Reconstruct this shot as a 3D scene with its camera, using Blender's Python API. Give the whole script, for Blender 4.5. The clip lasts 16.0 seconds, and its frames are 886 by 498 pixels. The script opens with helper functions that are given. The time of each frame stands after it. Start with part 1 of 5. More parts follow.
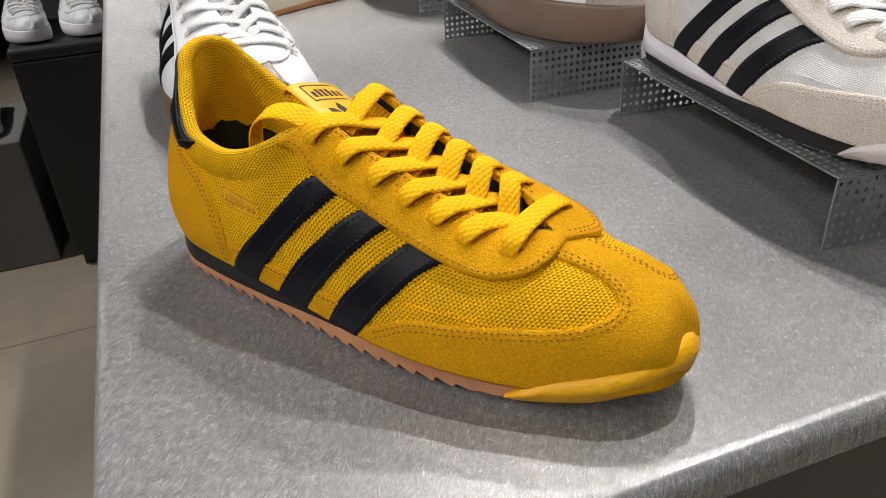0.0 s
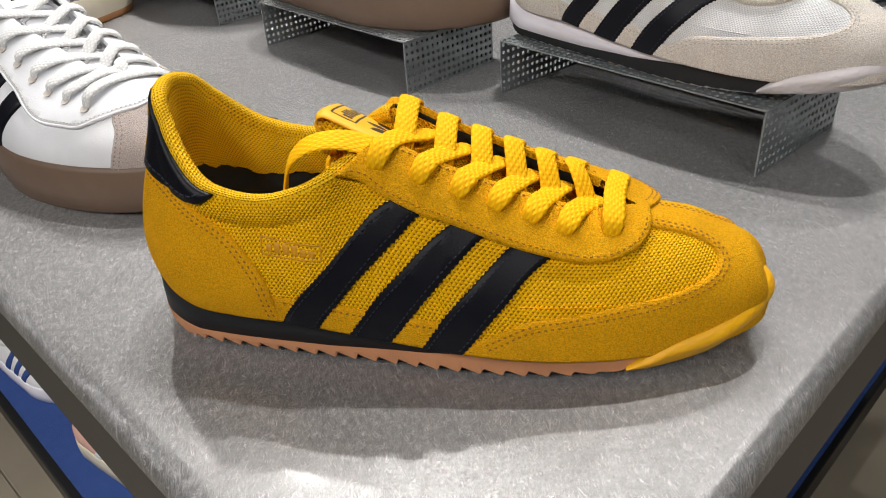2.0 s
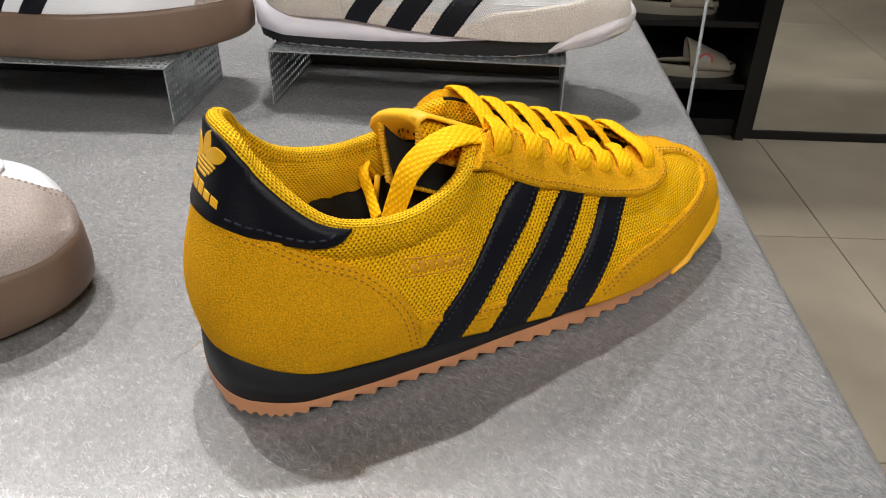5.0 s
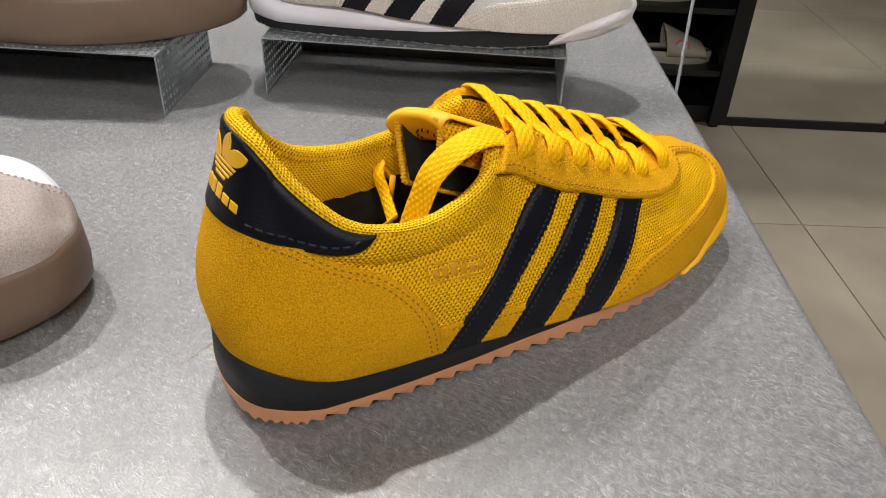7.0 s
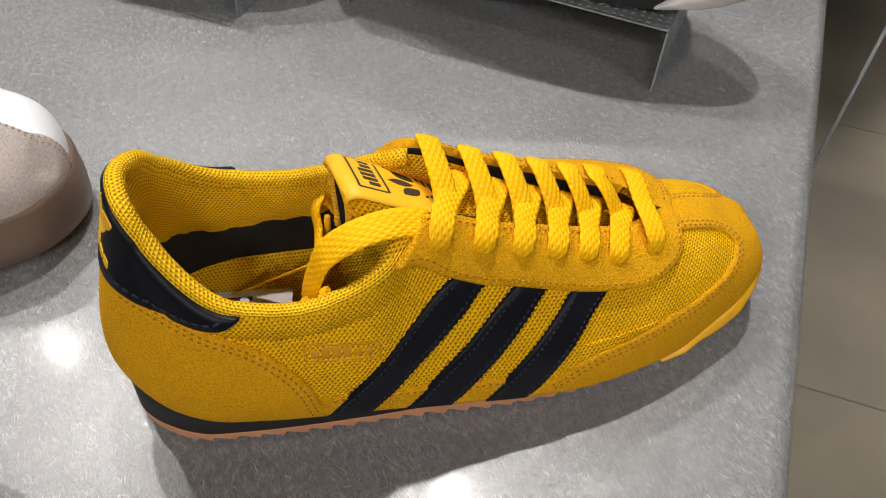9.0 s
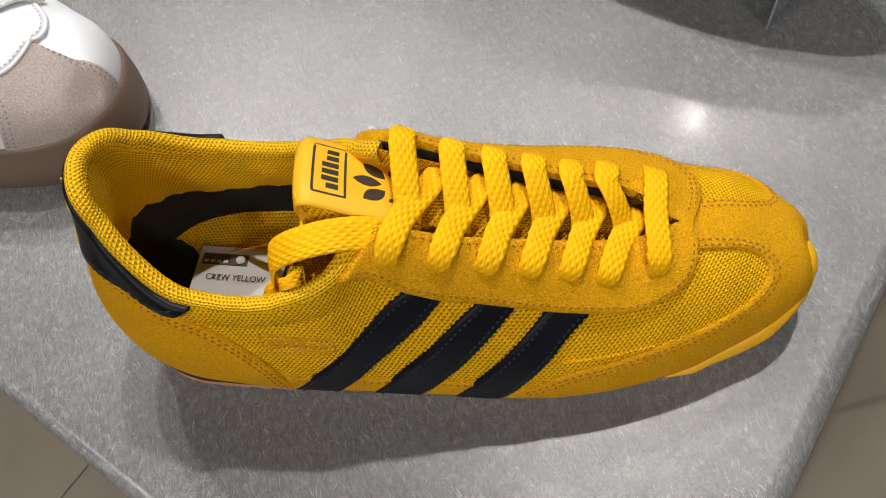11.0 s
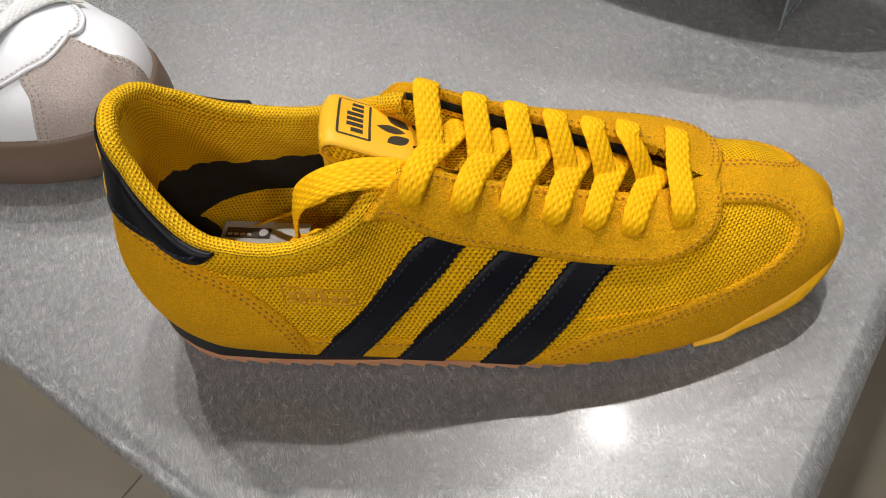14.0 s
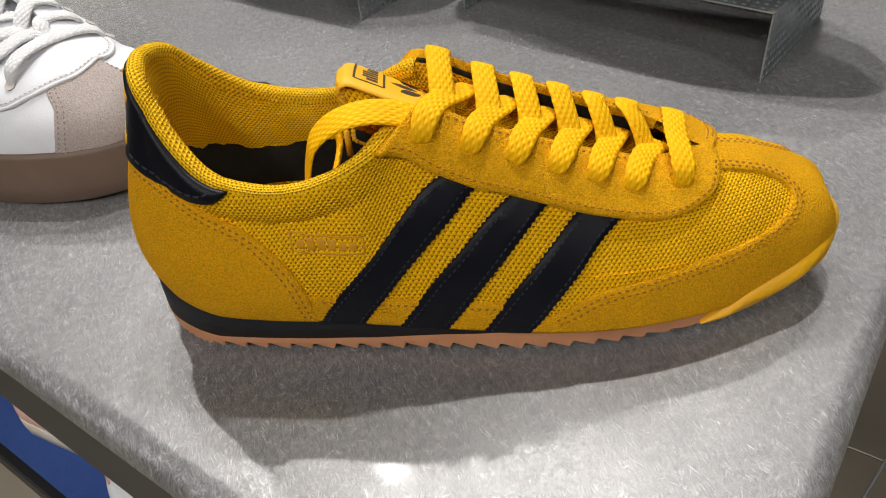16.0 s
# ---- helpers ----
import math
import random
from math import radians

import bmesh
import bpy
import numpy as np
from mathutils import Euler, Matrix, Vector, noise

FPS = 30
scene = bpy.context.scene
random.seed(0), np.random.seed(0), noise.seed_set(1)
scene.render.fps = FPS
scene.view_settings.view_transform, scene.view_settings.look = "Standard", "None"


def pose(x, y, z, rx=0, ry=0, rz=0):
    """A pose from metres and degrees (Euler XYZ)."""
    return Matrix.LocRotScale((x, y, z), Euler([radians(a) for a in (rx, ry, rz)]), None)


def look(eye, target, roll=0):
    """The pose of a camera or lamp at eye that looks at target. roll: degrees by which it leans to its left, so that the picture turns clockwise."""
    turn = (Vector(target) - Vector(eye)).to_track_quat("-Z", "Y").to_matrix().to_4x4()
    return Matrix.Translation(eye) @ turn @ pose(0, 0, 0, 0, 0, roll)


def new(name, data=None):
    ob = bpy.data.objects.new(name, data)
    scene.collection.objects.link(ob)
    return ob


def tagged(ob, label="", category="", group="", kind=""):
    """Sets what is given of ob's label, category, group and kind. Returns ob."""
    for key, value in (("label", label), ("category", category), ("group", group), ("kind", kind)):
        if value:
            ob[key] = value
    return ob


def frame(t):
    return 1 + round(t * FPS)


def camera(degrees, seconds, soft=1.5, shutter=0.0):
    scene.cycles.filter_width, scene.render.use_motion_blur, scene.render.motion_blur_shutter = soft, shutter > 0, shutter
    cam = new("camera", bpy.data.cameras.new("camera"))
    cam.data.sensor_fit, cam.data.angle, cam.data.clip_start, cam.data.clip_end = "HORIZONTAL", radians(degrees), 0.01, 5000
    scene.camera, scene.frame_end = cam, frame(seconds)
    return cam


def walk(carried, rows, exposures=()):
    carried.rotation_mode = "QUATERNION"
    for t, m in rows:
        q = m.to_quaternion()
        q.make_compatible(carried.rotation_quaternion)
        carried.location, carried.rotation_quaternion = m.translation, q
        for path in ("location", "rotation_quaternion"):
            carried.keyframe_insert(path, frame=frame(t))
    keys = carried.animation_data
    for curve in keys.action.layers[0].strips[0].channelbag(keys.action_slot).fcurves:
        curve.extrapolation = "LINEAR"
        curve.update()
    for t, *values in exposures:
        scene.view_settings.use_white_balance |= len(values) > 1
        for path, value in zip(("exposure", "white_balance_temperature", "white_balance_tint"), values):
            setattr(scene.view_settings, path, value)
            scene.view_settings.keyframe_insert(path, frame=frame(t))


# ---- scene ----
cam = camera(60.7, 16.0, 1.0)
METRES = 0.7854
START = pose(0.3742, -0.2155, 1.0593, -30.559, 2.528, 41.666)
ROWS = [
    (0.0, 0.0, 0.0, 0.0, -0.0, -0.0, -0.0),
    (0.5, -0.0181, 0.003, 0.0009, -2.46, -0.28, 2.06),
    (1.0, -0.0606, 0.0102, 0.0084, -6.71, -0.78, 5.09),
    (1.5, -0.112, 0.021, 0.0185, -12.9, -1.64, 8.88),
    (2.0, -0.1766, 0.0412, 0.0297, -20.65, -3.13, 13.08),
    (2.5, -0.2385, 0.0748, 0.0437, -29.41, -5.1, 17.22),
    (3.0, -0.3016, 0.1165, 0.0605, -38.52, -7.59, 20.85),
    (3.5, -0.3425, 0.1502, 0.0809, -47.04, -10.25, 23.57),
    (4.0, -0.3743, 0.1868, 0.0971, -54.13, -12.86, 25.2),
    (6.5, -0.395, 0.2483, 0.1396, -65.28, -18.55, 25.47),
    (7.0, -0.3957, 0.2499, 0.1404, -64.61, -18.83, 25.02),
    (7.5, -0.3867, 0.2395, 0.1456, -62.46, -19.45, 24.09),
    (8.0, -0.35, 0.209, 0.1558, -57.79, -20.76, 22.36),
    (8.5, -0.2965, 0.1811, 0.1684, -51.72, -22.99, 20.3),
    (9.0, -0.2443, 0.1612, 0.187, -45.12, -25.49, 18.77),
    (11.5, -0.1194, 0.1373, 0.2085, -28.17, -33.06, 20.2),
    (12.0, -0.1197, 0.1349, 0.2069, -27.92, -33.06, 20.43),
    (12.5, -0.1254, 0.1337, 0.2045, -27.88, -32.57, 20.48),
    (13.0, -0.1287, 0.1331, 0.1988, -27.95, -31.36, 20.41),
    (13.5, -0.1379, 0.1291, 0.1893, -28.03, -28.94, 20.34),
    (14.0, -0.1581, 0.1239, 0.1618, -28.17, -25.85, 20.27),
    (14.5, -0.1705, 0.1215, 0.1367, -28.38, -22.12, 20.14),
    (15.0, -0.1848, 0.1194, 0.1126, -28.62, -18.7, 19.92),
    (15.5, -0.1991, 0.1151, 0.0952, -28.68, -15.5, 19.55),
    (16.0, -0.2095, 0.1094, 0.0782, -28.6, -12.84, 19.04),
]
walk(cam, [(t, START @ pose(METRES * x, METRES * y, METRES * z, 90 + pitch, roll, yaw)) for t, x, y, z, yaw, pitch, roll in ROWS],
     ((0.0, 0.02), (3.5, 0.10), (7.0, 0.16), (9.0, -0.08), (11.5, -0.22), (12.5, -0.25), (14.0, -0.22), (16.0, -0.14)))

# ---- light: four ceiling spots over the display, unseen ones added down the shop ----
world = bpy.data.worlds.new("shop_air")
scene.world = world
world.use_nodes = True
world.node_tree.nodes["Background"].inputs[0].default_value = (0.9, 0.95, 1.0, 1)
world.node_tree.nodes["Background"].inputs[1].default_value = 0.02


def spot(x, y, z, aim, watts, angle, size, colour=(1.0, 0.97, 0.94)):
    data = bpy.data.lights.new("spot_light", "SPOT")
    data.energy, data.spot_size, data.spot_blend, data.shadow_soft_size, data.color = watts, radians(angle), 0.6, size, colour
    ob = new("spot_light", data)
    ob.matrix_world = look((x, y, z), aim)
    return ob


AIM = (0.12, 0.05, 0.85)
for sx, sy, watts in ((0.72, 1.87, 46), (-1.06, 1.55, 76), (-0.42, 1.27, 98), (0.33, 0.85, 112)):
    spot(sx, sy, 3.0, AIM, watts, 60, 0.03)
# an unseen row of spots behind the viewer, added to brighten the shoe's near side
for sx, sy, watts in ((-1.7, -1.8, 116), (-0.3, -2.4, 110), (1.6, -1.9, 90)):
    spot(sx, sy, 3.0, AIM, watts, 40, 0.2)
# unseen spots added over the aisles, to brighten the floor and give bounced fill
for sx, sy, watts in ((2.2, 1.7, 190), (2.9, 2.9, 190), (2.7, 0.2, 210), (-1.8, -2.6, 70), (1.6, -2.8, 70)):
    spot(sx, sy, 3.3, (sx, sy, 0), watts, 62, 0.05)
# one more added spot, turned to brighten the plinth's visible face
spot(-2.2, -0.9, 3.3, (-2.0, 0.3, 0.4), 260, 62, 0.05)

# ---- materials ----


def material(name, colour, rough=0.6, metal=0.0, **more):
    m = bpy.data.materials.new(name)
    m.use_nodes = True
    b = m.node_tree.nodes["Principled BSDF"]
    b.inputs["Base Color"].default_value = (*colour, 1)
    b.inputs["Roughness"].default_value = rough
    b.inputs["Metallic"].default_value = metal
    for key, value in more.items():
        b.inputs[key.replace("_", " ")].default_value = value
    return m


def node(m, kind, **values):
    n = m.node_tree.nodes.new("ShaderNode" + kind)
    for key, value in values.items():
        if isinstance(value, str) or key in ("use_clamp",):
            if key == "operation":
                n.operation = value
            elif key == "feature":
                n.feature = value
            elif key == "blend_type":
                n.blend_type = value
            elif key == "data_type":
                n.data_type = value
            elif key == "noise_dimensions":
                n.noise_dimensions = value
        else:
            n.inputs[key.replace("_", " ")].default_value = value
    return n


def wire(m, a, out, b, into):
    m.node_tree.links.new(a.outputs[out], b.inputs[into])


def coords(m, kind="Object", scale=(1, 1, 1), turn=(0, 0, 0)):
    tc = node(m, "TexCoord")
    mp = node(m, "Mapping")
    mp.inputs["Scale"].default_value, mp.inputs["Rotation"].default_value = scale, turn
    wire(m, tc, kind, mp, "Vector")
    return mp


def mottle(m, amount, scale, src=None, detail=4.0):
    """Vary the base colour by noise of that scale; returns the mixing node."""
    b = m.node_tree.nodes["Principled BSDF"]
    c = coords(m)
    n = node(m, "TexNoise", Scale=scale, Detail=detail)
    wire(m, c, "Vector", n, "Vector")
    r = node(m, "MapRange", From_Min=0.3, From_Max=0.7, To_Min=1 - amount, To_Max=1 + amount)
    wire(m, n, "Fac", r, "Value")
    mix = node(m, "Mix", data_type="RGBA", blend_type="MULTIPLY")
    mix.inputs["Factor"].default_value = 1
    if src:
        wire(m, src[0], src[1], mix, 6)
    else:
        mix.inputs[6].default_value = b.inputs["Base Color"].default_value
    wire(m, r, "Result", mix, 7)
    wire(m, mix, 2, b, "Base Color")
    return mix


def relief(m, height, out, strength, distance, after=None):
    b = m.node_tree.nodes["Principled BSDF"]
    bp = node(m, "Bump", Strength=strength, Distance=distance)
    wire(m, height, out, bp, "Height")
    if after:
        wire(m, after, "Normal", bp, "Normal")
    wire(m, bp, "Normal", b, "Normal")
    return bp


def suede(name, colour, grain=1350.0):
    m = material(name, colour, 0.92, Sheen_Weight=0.03, Sheen_Roughness=0.5, Specular_IOR_Level=0.12)
    m.node_tree.nodes["Principled BSDF"].inputs["Sheen Tint"].default_value = (*[min(1, c * 1.3 + 0.05) for c in colour], 1)
    c = coords(m)
    n = node(m, "TexNoise", Scale=grain, Detail=3.0, Roughness=0.6)
    wire(m, c, "Vector", n, "Vector")
    r = node(m, "MapRange", From_Min=0.3, From_Max=0.7, To_Min=0.74, To_Max=1.20)
    wire(m, n, "Fac", r, "Value")
    mix = node(m, "Mix", data_type="RGBA", blend_type="MULTIPLY")
    mix.inputs["Factor"].default_value = 1
    mix.inputs[6].default_value = (*colour, 1)
    wire(m, r, "Result", mix, 7)
    mottle(m, 0.06, 45.0, (mix, 2))
    relief(m, n, "Fac", 1.0, 0.0016)
    return m


def leather(name, colour, rough=0.42, grain=900.0, depth=0.00012, gloss=0.5):
    m = material(name, colour, rough, Specular_IOR_Level=gloss)
    c = coords(m)
    n = node(m, "TexVoronoi", Scale=grain)
    wire(m, c, "Vector", n, "Vector")
    w = node(m, "TexNoise", Scale=60.0, Detail=3.0)
    wire(m, c, "Vector", w, "Vector")
    r = node(m, "MapRange", To_Min=rough - 0.08, To_Max=rough + 0.12)
    wire(m, w, "Fac", r, "Value")
    wire(m, r, "Result", m.node_tree.nodes["Principled BSDF"], "Roughness")
    mottle(m, 0.08, 30.0)
    relief(m, n, "Distance", 0.5, depth)
    return m


def knit(name, colour, dark, du=0.0022, dv=0.00145, deep=0.0007):
    """An open knit: offset rows of small rounded cells, the gaps' shade painted as a dark colour, along the piece's own
    u and v in metres.
    """
    m = material(name, colour, 0.75, Specular_IOR_Level=0.14)
    uv = node(m, "UVMap")
    sep = node(m, "SeparateXYZ")
    wobble = node(m, "TexNoise", Scale=160.0, Detail=1.0)
    wire(m, uv, "UV", wobble, "Vector")
    sub = node(m, "VectorMath", operation="SUBTRACT")
    sub.inputs[1].default_value = (0.5, 0.5, 0.5)
    wire(m, wobble, "Color", sub, 0)
    sc = node(m, "VectorMath", operation="SCALE")
    sc.inputs["Scale"].default_value = 0.0009
    wire(m, sub, "Vector", sc, 0)
    add = node(m, "VectorMath", operation="ADD")
    wire(m, uv, "UV", add, 0)
    wire(m, sc, "Vector", add, 1)
    wire(m, add, "Vector", sep, "Vector")

    def op(kind, a, b=None):
        n = node(m, "Math", operation=kind)
        for i, v in enumerate((a, b)):
            if v is None:
                continue
            if isinstance(v, (int, float)):
                n.inputs[i].default_value = v
            else:
                m.node_tree.links.new(v, n.inputs[i])
        return n.outputs[0]

    u = op("DIVIDE", sep.outputs["X"], du)
    v = op("DIVIDE", sep.outputs["Y"], dv)
    row = op("FLOOR", v)
    half = op("MULTIPLY", op("MODULO", op("ABSOLUTE", row), 2.0), 0.5)
    fu = op("SUBTRACT", op("FRACT", op("ADD", u, half)), 0.5)
    fv = op("SUBTRACT", op("FRACT", v), 0.5)
    # each cell is a hump; its lower rim is an arched gap
    arch = op("ADD", fv, op("MULTIPLY", op("MULTIPLY", fu, fu), 1.3))
    d = op("SQRT", op("ADD", op("MULTIPLY", op("MULTIPLY", fu, fu), 1.1), op("MULTIPLY", arch, arch)))
    hump = node(m, "MapRange", From_Min=0.62, From_Max=0.12, To_Min=0.0, To_Max=1.0)
    m.node_tree.links.new(d, hump.inputs["Value"])
    ramp = node(m, "MapRange", From_Min=0.07, From_Max=0.26, To_Min=0.0, To_Max=1.0)
    wire(m, hump, "Result", ramp, "Value")
    mix = node(m, "Mix", data_type="RGBA")
    mix.inputs[6].default_value, mix.inputs[7].default_value = (*dark, 1), (*colour, 1)
    wire(m, ramp, "Result", mix, 0)
    mottle(m, 0.08, 70.0, (mix, 2))
    fine = node(m, "TexNoise", Scale=3500.0, Detail=1.0)
    wire(m, uv, "UV", fine, "Vector")
    b1 = relief(m, fine, "Fac", 0.25, 0.0002)
    relief(m, hump, "Result", 1.0, deep, b1)
    return m


def braid(name, colour, dark):
    """Flat braided lace: two families of slanting yarns along u."""
    m = material(name, colour, 0.7, Specular_IOR_Level=0.15)
    uv = node(m, "UVMap")
    hs = []
    for s in (1, -1):
        mp = node(m, "Mapping")
        mp.inputs["Rotation"].default_value = (0, 0, s * 1.02)
        wire(m, uv, "UV", mp, "Vector")
        w = node(m, "TexWave", Scale=150.0, Distortion=0.9, Detail=1.0)
        w.wave_profile = "SIN"
        wire(m, mp, "Vector", w, "Vector")
        hs.append(w)
    mul = node(m, "Math", operation="MULTIPLY")
    wire(m, hs[0], "Fac", mul, 0)
    wire(m, hs[1], "Fac", mul, 1)
    ramp = node(m, "MapRange", From_Min=0.0, From_Max=0.35)
    wire(m, mul, "Value", ramp, "Value")
    mix = node(m, "Mix", data_type="RGBA")
    mix.inputs[6].default_value, mix.inputs[7].default_value = (*dark, 1), (*colour, 1)
    wire(m, ramp, "Result", mix, 0)
    mottle(m, 0.06, 60.0, (mix, 2))
    relief(m, mul, "Value", 0.8, 0.00045)
    return m


def brushed(name, colour, rough, scratch=0.6):
    """Sheet steel, sanded by an orbital sander: fine bright and dark arcs, the bright ones with glint put into their
    colour, over a soft grey sheen.
    """
    m = material(name, colour, rough, 0.50, Coat_Weight=0.07, Coat_Roughness=0.11, Specular_IOR_Level=0.3)
    b = m.node_tree.nodes["Principled BSDF"]

    def op(kind, a, c=None):
        n = node(m, "Math", operation=kind)
        for k, v in enumerate((a, c)):
            if isinstance(v, (int, float)):
                n.inputs[k].default_value = v
            elif v is not None:
                m.node_tree.links.new(v, n.inputs[k])
        return n.outputs[0]

    def strokes(turn, long, thin, keep, shift):
        """Short thin curved scratches, mostly one way."""
        c = coords(m, "Object", (1, 1, 1), (0, 0, turn))
        c.inputs["Location"].default_value = (shift, shift * 0.7, 0)
        warp = node(m, "TexNoise", Scale=140.0, Detail=0.0)
        wire(m, c, "Vector", warp, "Vector")
        off = node(m, "VectorMath", operation="SCALE")
        off.inputs["Scale"].default_value = 0.0036
        wire(m, warp, "Color", off, 0)
        add = node(m, "VectorMath", operation="ADD")
        wire(m, c, "Vector", add, 0)
        wire(m, off, "Vector", add, 1)
        st = node(m, "VectorMath", operation="MULTIPLY")
        st.inputs[1].default_value = (long, thin, 1)
        wire(m, add, "Vector", st, 0)
        n = node(m, "TexNoise", Scale=1.0, Detail=0.0)
        wire(m, st, "Vector", n, "Vector")
        r = node(m, "MapRange", From_Min=keep, From_Max=keep + 0.05, To_Min=0.0, To_Max=1.0)
        wire(m, n, "Fac", r, "Value")
        return r.outputs["Result"]

    bright = op("MAXIMUM", op("MAXIMUM", strokes(0.35, 150, 9800, 0.662, 0.0), strokes(0.85, 170, 10100, 0.67, 3.1)), op("MAXIMUM", strokes(1.5, 160, 10300, 0.69, 5.7), strokes(2.5, 180, 10600, 0.697, 7.9)))
    dark = op("MAXIMUM", strokes(0.6, 260, 7200, 0.675, 8.3), strokes(2.0, 280, 7400, 0.685, 9.9))
    cloud = node(m, "TexNoise", Scale=9.0, Detail=4.0)
    wire(m, coords(m), "Vector", cloud, "Vector")
    rr = node(m, "MapRange", From_Min=0.3, From_Max=0.7, To_Min=rough - 0.05, To_Max=rough + 0.05)
    wire(m, cloud, "Fac", rr, "Value")
    wire(m, rr, "Result", b, "Roughness")
    fine = node(m, "TexNoise", Scale=2600.0, Detail=2.0)
    wire(m, coords(m), "Vector", fine, "Vector")
    speck = node(m, "MapRange", From_Min=0.3, From_Max=0.7, To_Min=0.80, To_Max=1.20)
    wire(m, fine, "Fac", speck, "Value")
    base = node(m, "Mix", data_type="RGBA", blend_type="MULTIPLY")
    base.inputs["Factor"].default_value = 1
    base.inputs[6].default_value = (*colour, 1)
    wire(m, speck, "Result", base, 7)
    # the scratches' lamp glints, painted as a lighter base colour
    lit = node(m, "Mix", data_type="RGBA")
    lit.inputs[7].default_value = (*[min(0.95, c * 3.4) for c in colour], 1)
    m.node_tree.links.new(op("MULTIPLY", bright, 0.95), lit.inputs[0])
    wire(m, base, 2, lit, 6)
    dim = node(m, "Mix", data_type="RGBA")
    dim.inputs[7].default_value = (*[c * 0.45 for c in colour], 1)
    m.node_tree.links.new(op("MULTIPLY", dark, 0.7), dim.inputs[0])
    wire(m, lit, 2, dim, 6)
    mottle(m, 0.06, 14.0, (dim, 2))
    b1 = relief(m, fine, "Fac", 0.2, 0.0002)
    rise = node(m, "Math", operation="ADD")
    m.node_tree.links.new(bright, rise.inputs[0])
    rise.inputs[1].default_value = 0.0
    relief(m, rise, "Value", scratch, 0.0002, b1)
    return m


def grainy(name, colour, rough, amount=0.1, scale=25.0, bump=0.0004, bscale=400.0, metal=0.0):
    m = material(name, colour, rough, metal)
    mottle(m, amount, scale)
    c = coords(m)
    n = node(m, "TexNoise", Scale=bscale, Detail=3.0)
    wire(m, c, "Vector", n, "Vector")
    relief(m, n, "Fac", 0.4, bump)
    return m


STEEL = brushed("sanded_steel", (0.285, 0.284, 0.285), 0.40, 0.7)
# the table's own sheet, darkened in colour for the shade under its rim
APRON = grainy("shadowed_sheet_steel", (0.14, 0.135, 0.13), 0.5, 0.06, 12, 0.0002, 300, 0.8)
PERF = grainy("galvanised_sheet", (0.36, 0.39, 0.40), 0.45, 0.15, 60, 0.0002, 500, 0.85)
JOINT = grainy("grey_grout", (0.24, 0.205, 0.158), 0.9, 0.1, 20, 0.0004, 200)
FLOOR = grainy("polished_tile", (0.30, 0.26, 0.20), 0.32, 0.18, 3.0, 0.0004, 40)
DARKWALL = grainy("charcoal_board", (0.022, 0.021, 0.020), 0.5, 0.12, 6, 0.0003, 120)
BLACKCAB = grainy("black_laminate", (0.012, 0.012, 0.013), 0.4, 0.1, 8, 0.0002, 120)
CEIL = grainy("painted_ceiling", (0.05, 0.05, 0.05), 0.9, 0.05, 3, 0.001, 30)
PLASTER = grainy("grey_plaster", (0.16, 0.155, 0.15), 0.9, 0.06, 3, 0.001, 30)

Y_SUEDE = suede("yellow_suede", (0.93, 0.45, 0.008))
Y_MESH = knit("yellow_mesh", (0.99, 0.535, 0.003), (0.36, 0.13, 0.001), 0.0019, 0.00135, 0.0006)
Y_LINING = knit("yellow_lining_knit", (0.95, 0.55, 0.010), (0.34, 0.14, 0.003), 0.0016, 0.00115, 0.0005)
Y_LACE = braid("yellow_lace", (0.99, 0.54, 0.003), (0.93, 0.45, 0.002))
Y_THREADS = grainy("yellow_overlock_thread", (0.80, 0.42, 0.01), 0.6, 0.25, 900, 0.0003, 2500)
Y_RUBBER = leather("yellow_rubber", (0.90, 0.455, 0.004), 0.5, 420.0, 0.0005)
Y_TAPE = grainy("yellow_satin_tape", (0.92, 0.47, 0.006), 0.55, 0.05, 60, 0.0001, 2500)
Y_THREAD = grainy("yellow_thread", (0.44, 0.17, 0.002), 0.7, 0.1, 300, 0.0001, 3000)
NAVY = leather("blue_black_leather", (0.0055, 0.0062, 0.010), 0.44, gloss=0.2)
NAVY_THREAD = leather("blue_black_thread", (0.017, 0.020, 0.031), 0.6, gloss=0.3)
EVA = grainy("black_foam", (0.008, 0.009, 0.011), 0.6, 0.1, 40, 0.0003, 1500)
GUM = grainy("gum_rubber", (0.60, 0.27, 0.13), 0.55, 0.08, 60, 0.0003, 900)
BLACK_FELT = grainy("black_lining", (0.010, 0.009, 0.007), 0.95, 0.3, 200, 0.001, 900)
PRINT = grainy("dark_print", (0.03, 0.022, 0.012), 0.6, 0.05, 60, 0.0001, 900)
GHOST = grainy("faded_print", (0.63, 0.285, 0.005), 0.6, 0.05, 60, 0.0001, 900)
YPRINT = grainy("yellow_foil_print", (0.85, 0.45, 0.01), 0.4, 0.05, 60, 0.0001, 900)
PAPER = grainy("white_sticker", (0.72, 0.71, 0.68), 0.5, 0.03, 60, 0.0001, 900)
GREYPRINT = grainy("brown_grey_print", (0.10, 0.075, 0.07), 0.5, 0.05, 60, 0.0001, 900)

